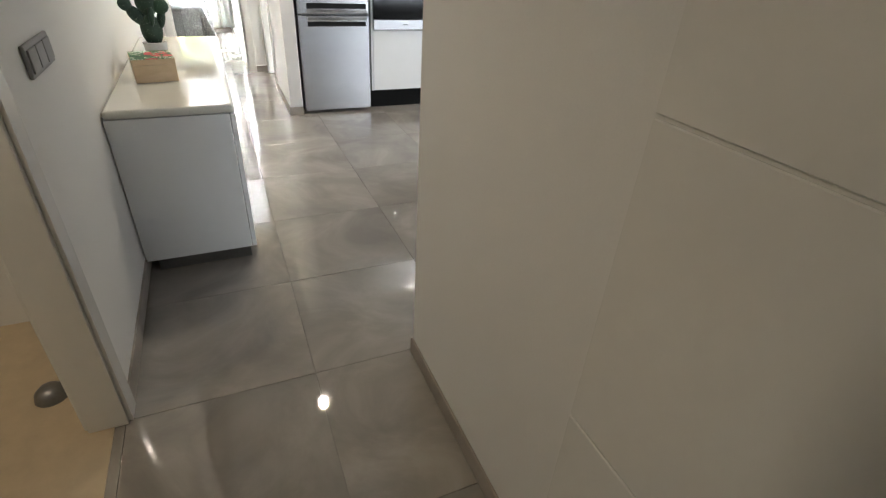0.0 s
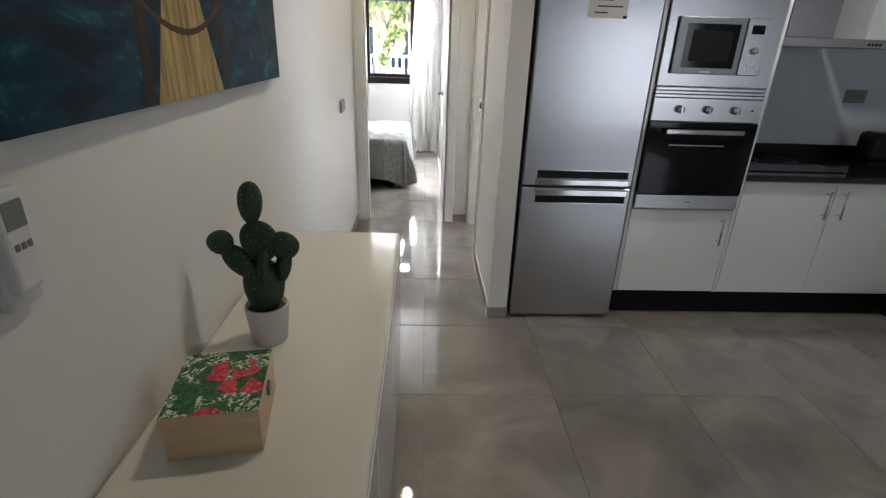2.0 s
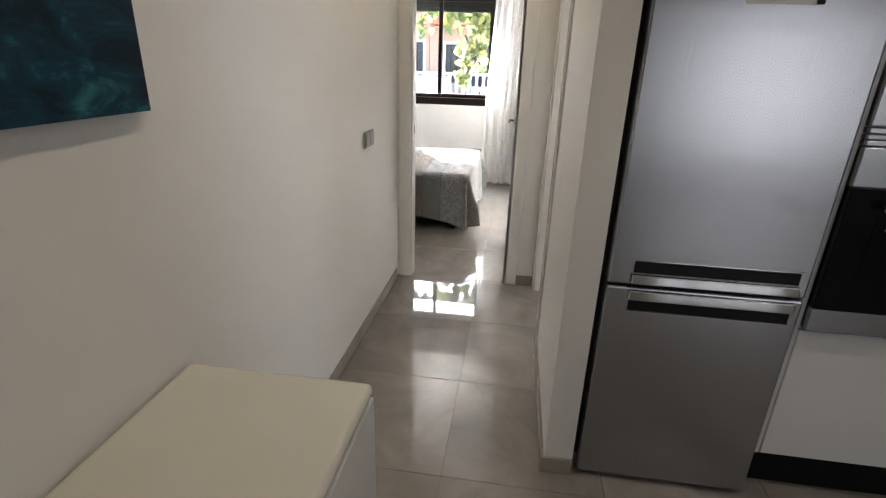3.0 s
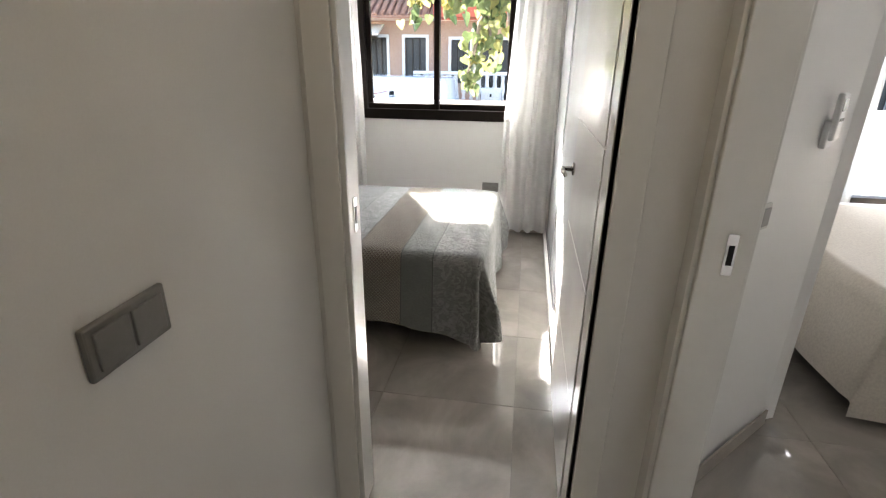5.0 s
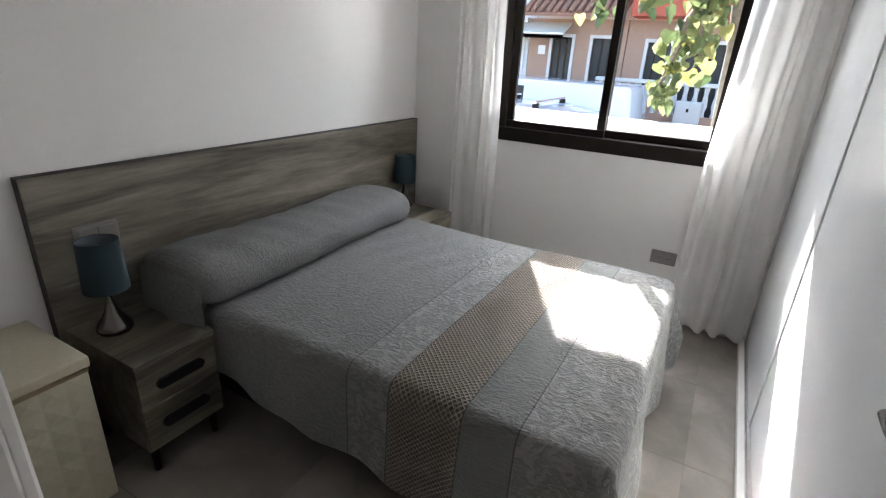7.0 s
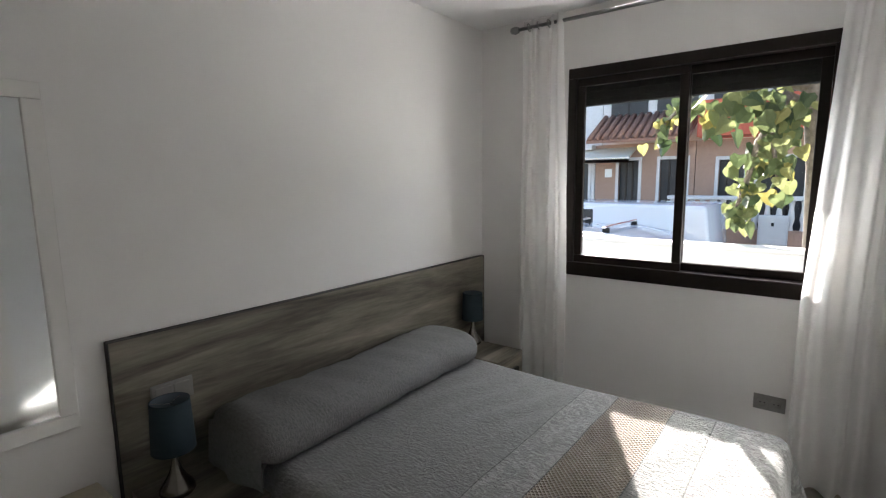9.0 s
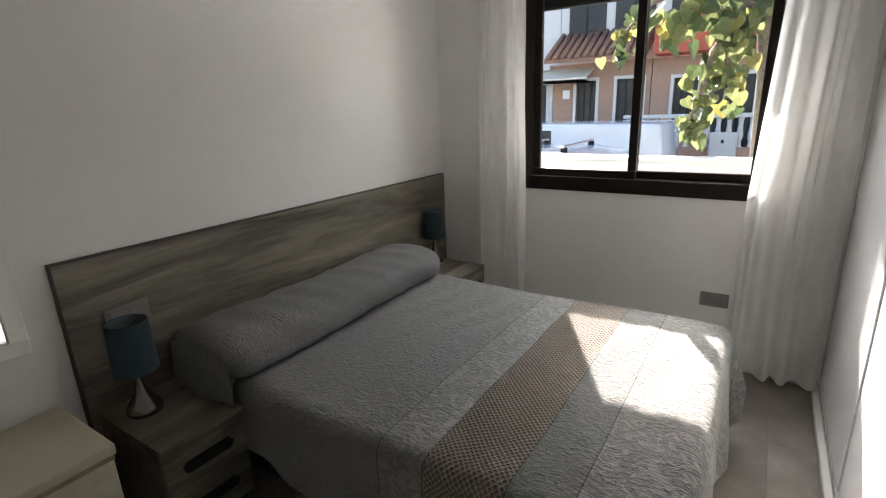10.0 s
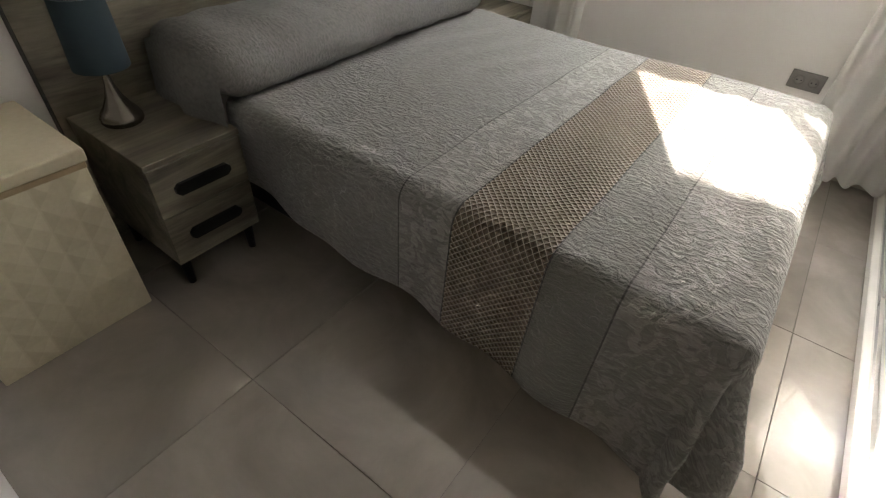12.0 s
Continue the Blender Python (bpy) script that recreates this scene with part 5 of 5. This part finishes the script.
def vehicle(name, label, profile, y0, y1, wheels, windows, x_off):
    v = thing(name, label, "vehicle")
    bm = extrude_outline([(x + x_off, z) for x, z in profile], "y", y0, y1)
    bmesh.ops.bevel(bm, geom=[e for e in bm.edges], offset=0.07, segments=3, profile=0.5, affect="EDGES", clamp_overlap=True)
    part("body", bm, VANW, v, "white painted body", True)
    for wx in wheels:
        for wy in (y0 - 0.005, y1 - 0.175):
            w = part("wheel", lathe([(0, 0), (0.2, 0.0), (0.21, 0.0)], 24), DSTEEL, v)
            t_ = part("tyre", lathe([(0.2, 0.0), (0.3, 0.0), (0.315, 0.03), (0.315, 0.15), (0.3, 0.18), (0.2, 0.18)], 28), TYRE, w, "black tyre", True)
            w.matrix_local = pose(wx + x_off, wy + 0.18, GZ + 0.325, 90, 0, 0)
    for a, b, z0, z1 in windows:
        part("side_window", box(a + x_off, b + x_off, y0 - 0.006, y0 + 0.02, z0, z1, 0.005, 2), DARKGLASS, v, "dark side window")
    return v


g0 = GZ
van = vehicle("parked_van", "white panel van parked across the street", [(-2.2, g0 + 0.3), (2.1, g0 + 0.3), (2.15, g0 + 1.0), (2.05, g0 + 1.8), (-0.9, g0 + 1.82), (-1.5, g0 + 1.2), (-2.25, g0 + 1.0)], 18.4, 20.2, (-1.45, 1.4), ((-0.62, 0.1, g0 + 1.25, g0 + 1.7),), -3.2)
part("tail_lamp", box(-1.22, -1.1, 18.37, 18.45, g0 + 0.75, g0 + 1.15, 0.01, 2), TAILRED, van, "red tail lamp")
car = vehicle("parked_car", "white parked car with roof bars behind the garden wall", [(-2.0, g0 + 0.3), (2.0, g0 + 0.3), (2.05, g0 + 0.85), (1.5, g0 + 0.95), (1.0, g0 + 1.46), (0.4, g0 + 1.55), (-1.3, g0 + 1.56), (-1.9, g0 + 0.95), (-2.05, g0 + 0.85)], 15.7, 17.3, (-1.3, 1.3), ((-1.2, -0.3, g0 + 1.0, g0 + 1.32), (-0.2, 0.8, g0 + 1.0, g0 + 1.32)), -2.3)
for rx in (-2.72, -1.97):
    part("roof_bar", box(rx, rx + 0.05, 15.8, 17.2, g0 + 1.61, g0 + 1.64, 0.008, 1), CHROME, car, "metal roof bar")
    for ry in (15.85, 17.1):
        part("bar_foot", box(rx - 0.02, rx + 0.07, ry, ry + 0.06, g0 + 1.5, g0 + 1.615, 0.01, 1), BLACK, car, "black bar foot")

# row of terraced houses
HY = 23.2


def house(label, x0, x1, mat_low, mat_up, doors, wins, balcony):
    h = thing("terraced_house", label, "house", "houses across the street")
    bm = bmesh.new()
    ops = sorted(doors + wins)
    z_low, z_top = 2.45, 5.4
    x = x0
    for a, b, za, zb in ops:
        add_box(bm, x, a, HY, HY + 0.25, GZ, z_low)
        add_box(bm, a, b, HY, HY + 0.25, zb, z_low)
        if za > GZ + 0.05:
            add_box(bm, a, b, HY, HY + 0.25, GZ, za)
        x = b
    add_box(bm, x, x1, HY, HY + 0.25, GZ, z_low)
    part("wall", bm, mat_low, h, "rendered ground floor wall")
    part("upper_wall", box(x0, x1, HY + 0.5, HY + 0.75, z_low + 0.002, z_top), mat_up, h, "rendered upper wall")
    for a, b, za, zb in ops:
        w = part("window", box(a, b, HY + 0.1, HY + 0.12, za, zb), DARKGLASS, h, "dark glazing")
        for q in [(a - 0.08, a, za, zb + 0.08), (b, b + 0.08, za, zb + 0.08), (a, b, zb, zb + 0.08)]:
            part("surround", box(q[0], q[1], HY - 0.03, HY + 0.05, q[2], q[3]), WHITEF, w, "white surround")
        for k in range(1, 3):
            xx = a + (b - a) * k / 3
            part("glazing_bar", box(xx - 0.02, xx + 0.02, HY + 0.07, HY + 0.099, za, zb), BRONZE, w)
    for a in (x0 + 0.25, x0 + 1.5):
        w = part("upper_window", box(a, a + 1.0, HY + 0.44, HY + 0.499, 3.28, 4.9), DARKGLASS, h, "dark upper window")
        part("surround", box(a - 0.06, a + 1.06, HY + 0.42, HY + 0.438, 4.9, 4.98), WHITEF, w)
        part("glazing_bar", box(a + 0.48, a + 0.52, HY + 0.42, HY + 0.438, 3.28, 4.9), BRONZE, w)
    if balcony is None:
        part("eave", box(x0, x1, HY - 0.25, HY + 0.499, z_low - 0.12, z_low + 0.001), mat_low, h, "rendered ledge")
    elif balcony:
        part("balcony", box(x0 + 0.1, x1 - 0.1, HY - 0.6, HY + 0.499, 2.5, 3.35), REDW, h, "red rendered balcony front")
    else:
        rf = part("roof", extrude_outline([(HY - 0.75, 2.55), (HY + 0.499, 3.25), (HY + 0.499, 3.15), (HY - 0.75, 2.46)], "x", x0, x1), ROOFT, h, "terracotta tiled canopy roof")
        me = None
        k = 0
        xx = x0 + 0.1
        while xx < x1 - 0.05:
            bm = bmesh.new()
            tube(bm, [(0, HY - 0.77, 2.575), (0, HY + 0.46, 3.265)], 0.07, 8)
            if me is None:
                me = mesh_of("roof_tile_row", bm, ROOFT, True)
            else:
                bm.free()
            r = new("roof_tile_row", me)
            r.parent = rf
            r.location.x = xx
            xx += 0.2
    part("main_roof", extrude_outline([(HY - 0.1, z_top), (HY + 4, z_top + 1.7), (HY + 8, z_top), ], "x", x0, x1), ROOFT, h, "terracotta main roof")
    return h


house("white rendered terraced house", -14.0, -4.92, WHITEF, WHITEF, [(-5.9, -5.1, GZ, 1.95), (-8.6, -7.7, GZ, 1.95)], [], None)
h2 = house("peach terraced house with tiled canopy and dark doors", -4.9, -2.3, PEACH, WHITEF, [(-4.23, -3.69, GZ, 2.0), (-3.14, -2.5, GZ, 2.0)], [], False)
part("awning", extrude_outline([(HY - 0.7, 2.08), (HY, 2.36), (HY, 2.32), (HY - 0.7, 2.03), (HY - 0.7, 1.94)], "x", -5.4, -3.75), AWNING, h2, "cream awning")
part("wall_plate", box(-4.62, -4.42, HY - 0.012, HY - 0.001, 1.55, 1.78), PAPER, h2, "pale plate on the wall")
house("peach terraced house with a red balcony", -2.28, 2.2, PEACH, WHITEF, [(-0.9, 0.0, GZ, 1.95)], [(-1.75, -1.2, 0.75, 1.95), (0.5, 1.6, 0.6, 1.95)], True)
house("white terraced house with a red balcony", 2.22, 7.5, WHITEF, PEACH, [(3.0, 4.0, GZ, 1.85)], [(5.0, 6.2, 0.4, 1.85)], True)
house("white terraced house down the street", 7.52, 14, WHITEF, WHITEF, [(9.0, 10.0, GZ, 1.85)], [], False)
bal = thing("front_wall", "low pink garden wall with a white balustrade", "wall")
part("wall", box(-2.4, 7, 21.0, 21.2, GZ, 0.45), PEACH, bal)
part("rail", box(-2.4, 7, 20.98, 21.22, 1.05, 1.13, 0.01, 1), WHITEF, bal, "white rail")
prof = lathe([(0.05, 0.452), (0.035, 0.55), (0.065, 0.68), (0.04, 0.9), (0.055, 1.048)], 10)
me = mesh_of("baluster", prof, WHITEF, True)
for i in range(46):
    b = new("baluster", me)
    b.parent = bal
    b.location = (-2.3 + i * 0.2, 21.1, 0)
cab = thing("meter_cabinet", "pale grey utility cabinet by the street", "utility cabinet")
part("body", box(-0.62, -0.12, 20.82, 20.97, GZ + 0.12, 0.76, 0.01, 1), METER, cab)
part("door", box(-0.59, -0.15, 20.808, 20.819, 0.2, 0.72, 0.005, 1), METER, cab)
part("door", box(-0.59, -0.15, 20.808, 20.819, GZ + 0.2, 0.15, 0.005, 1), METER, cab)
part("lock", box(-0.4, -0.35, 20.8, 20.807, 0.55, 0.62), BLACK, cab)

# ---- tree with large heart-shaped leaves ----
tree = thing("street_tree", "tree with large yellow-green heart-shaped leaves", "tree")
bm = bmesh.new()
tube(bm, [(0.46, 14.75, GZ), (0.4, 14.75, 0.6), (0.35, 14.75, 1.6), (0.3, 14.75, 2.0), (0.27, 14.75, 2.5), (0.15, 14.75, 3.5)], [0.12, 0.1, 0.085, 0.08, 0.08, 0.06], 14)
part("trunk", bm, BARK, tree, smooth=True)
BOUGHS = [[(0.28, 14.75, 2.3), (-0.2, 14.6, 2.5), (-0.65, 14.45, 2.32), (-0.98, 14.4, 1.95)],
          [(0.28, 14.75, 2.35), (0.0, 14.5, 2.42), (-0.25, 14.4, 2.28), (-0.45, 14.4, 2.12)],
          [(0.3, 14.75, 2.15), (0.1, 14.5, 2.25), (0.02, 14.4, 1.9), (0.08, 14.38, 1.52)],
          [(0.1, 14.5, 2.25), (-0.08, 14.42, 1.85), (-0.16, 14.4, 1.45), (-0.24, 14.4, 1.2)],
          [(0.25, 14.75, 2.9), (0.9, 14.7, 3.2), (1.5, 14.5, 2.7), (1.7, 14.4, 2.0)],
          [(0.22, 14.75, 3.1), (-0.6, 14.8, 3.9), (-1.6, 14.9, 4.1), (-2.4, 14.9, 4.1)],
          [(0.2, 14.75, 3.3), (0.0, 15.4, 3.8), (-0.6, 15.7, 4.1)]]
for lim in BOUGHS:
    part("limb", tube(bmesh.new(), lim, [0.05 - 0.04 * i / (len(lim) - 1) for i in range(len(lim))], 8), BARK, tree, smooth=True)


def leaf_shape():
    pts = [(0, 0), (0.35, -0.12), (0.55, 0.12), (0.5, 0.45), (0.25, 0.8), (0, 1.08), (-0.25, 0.8), (-0.5, 0.45), (-0.55, 0.12), (-0.35, -0.12)]
    return [Vector((x, y, 0.5 * x * x - 0.28 * y * y)) for x, y in pts]


shape = leaf_shape()
lr = random.Random(21)
verts, faces = [], []


def put_leaf(c, size):
    m = pose(c[0], c[1], c[2], -90 + lr.uniform(-35, 35), lr.uniform(-40, 40), lr.uniform(-60, 60)) @ Matrix.Scale(size, 4)
    i0 = len(verts)
    for q in shape:
        verts.append(m @ q)
    mid = len(verts)
    verts.append(m @ Vector((0, 0.4, -0.12)))
    n_ = len(shape)
    for k in range(n_):
        faces.append((i0 + k, i0 + (k + 1) % n_, mid))


def dense(lim, t0, count, spread_, size):
    for _ in range(count):
        t = t0 + (1 - t0) * lr.random()
        f = t * (len(lim) - 1)
        i = min(int(f), len(lim) - 2)
        c = Vector(lim[i]).lerp(Vector(lim[i + 1]), f - i)
        put_leaf((c.x + lr.gauss(0, spread_), c.y + lr.gauss(0, spread_), c.z + lr.gauss(-0.04, spread_)), size * lr.uniform(0.7, 1.25))


for bough, start, count, loose, size in ((0, 0.62, 30, 0.07, 0.12), (1, 0.35, 34, 0.09, 0.14), (2, 0.3, 100, 0.12, 0.115), (3, 0.58, 38, 0.06, 0.11),
                                         (4, 0.2, 200, 0.25, 0.16), (5, 0.2, 320, 0.2, 0.17), (6, 0.2, 240, 0.35, 0.17)):
    dense(BOUGHS[bough], start, count, loose, size)
me = bpy.data.meshes.new("crown")
me.from_pydata(verts, [], faces)
me.materials.append(LEAF)
crown = new("crown", me)
crown.parent = tree
crown["kind"] = "stuff"
crown["label"] = "large yellowing heart-shaped leaves"

# ---- floor tiles, laid last ----
bm = box(-0.2993, 0.2993, -0.2993, 0.2993, -0.0065, 0.0, 0.0008, 1)
tile_mesh = mesh_of("tile", bm, TILE)
TX, TY = -0.01 + 0.3, 9.05 + 0.3
for i in range(-3, 8):
    for j in range(-14, 6):
        cx, cy = TX + 0.6 * i, TY + 0.6 * j
        if cx < -0.4 and cy < 8.9:
            continue
        if cx > 1.3 and 8.2 < cy < 9.0 and cx > 3.9:
            continue
        if cx < -1.9 or cx > 4.4:
            continue
        tl = new("tile", tile_mesh)
        tl.parent = floor
        tl.location = (cx, cy, 0)
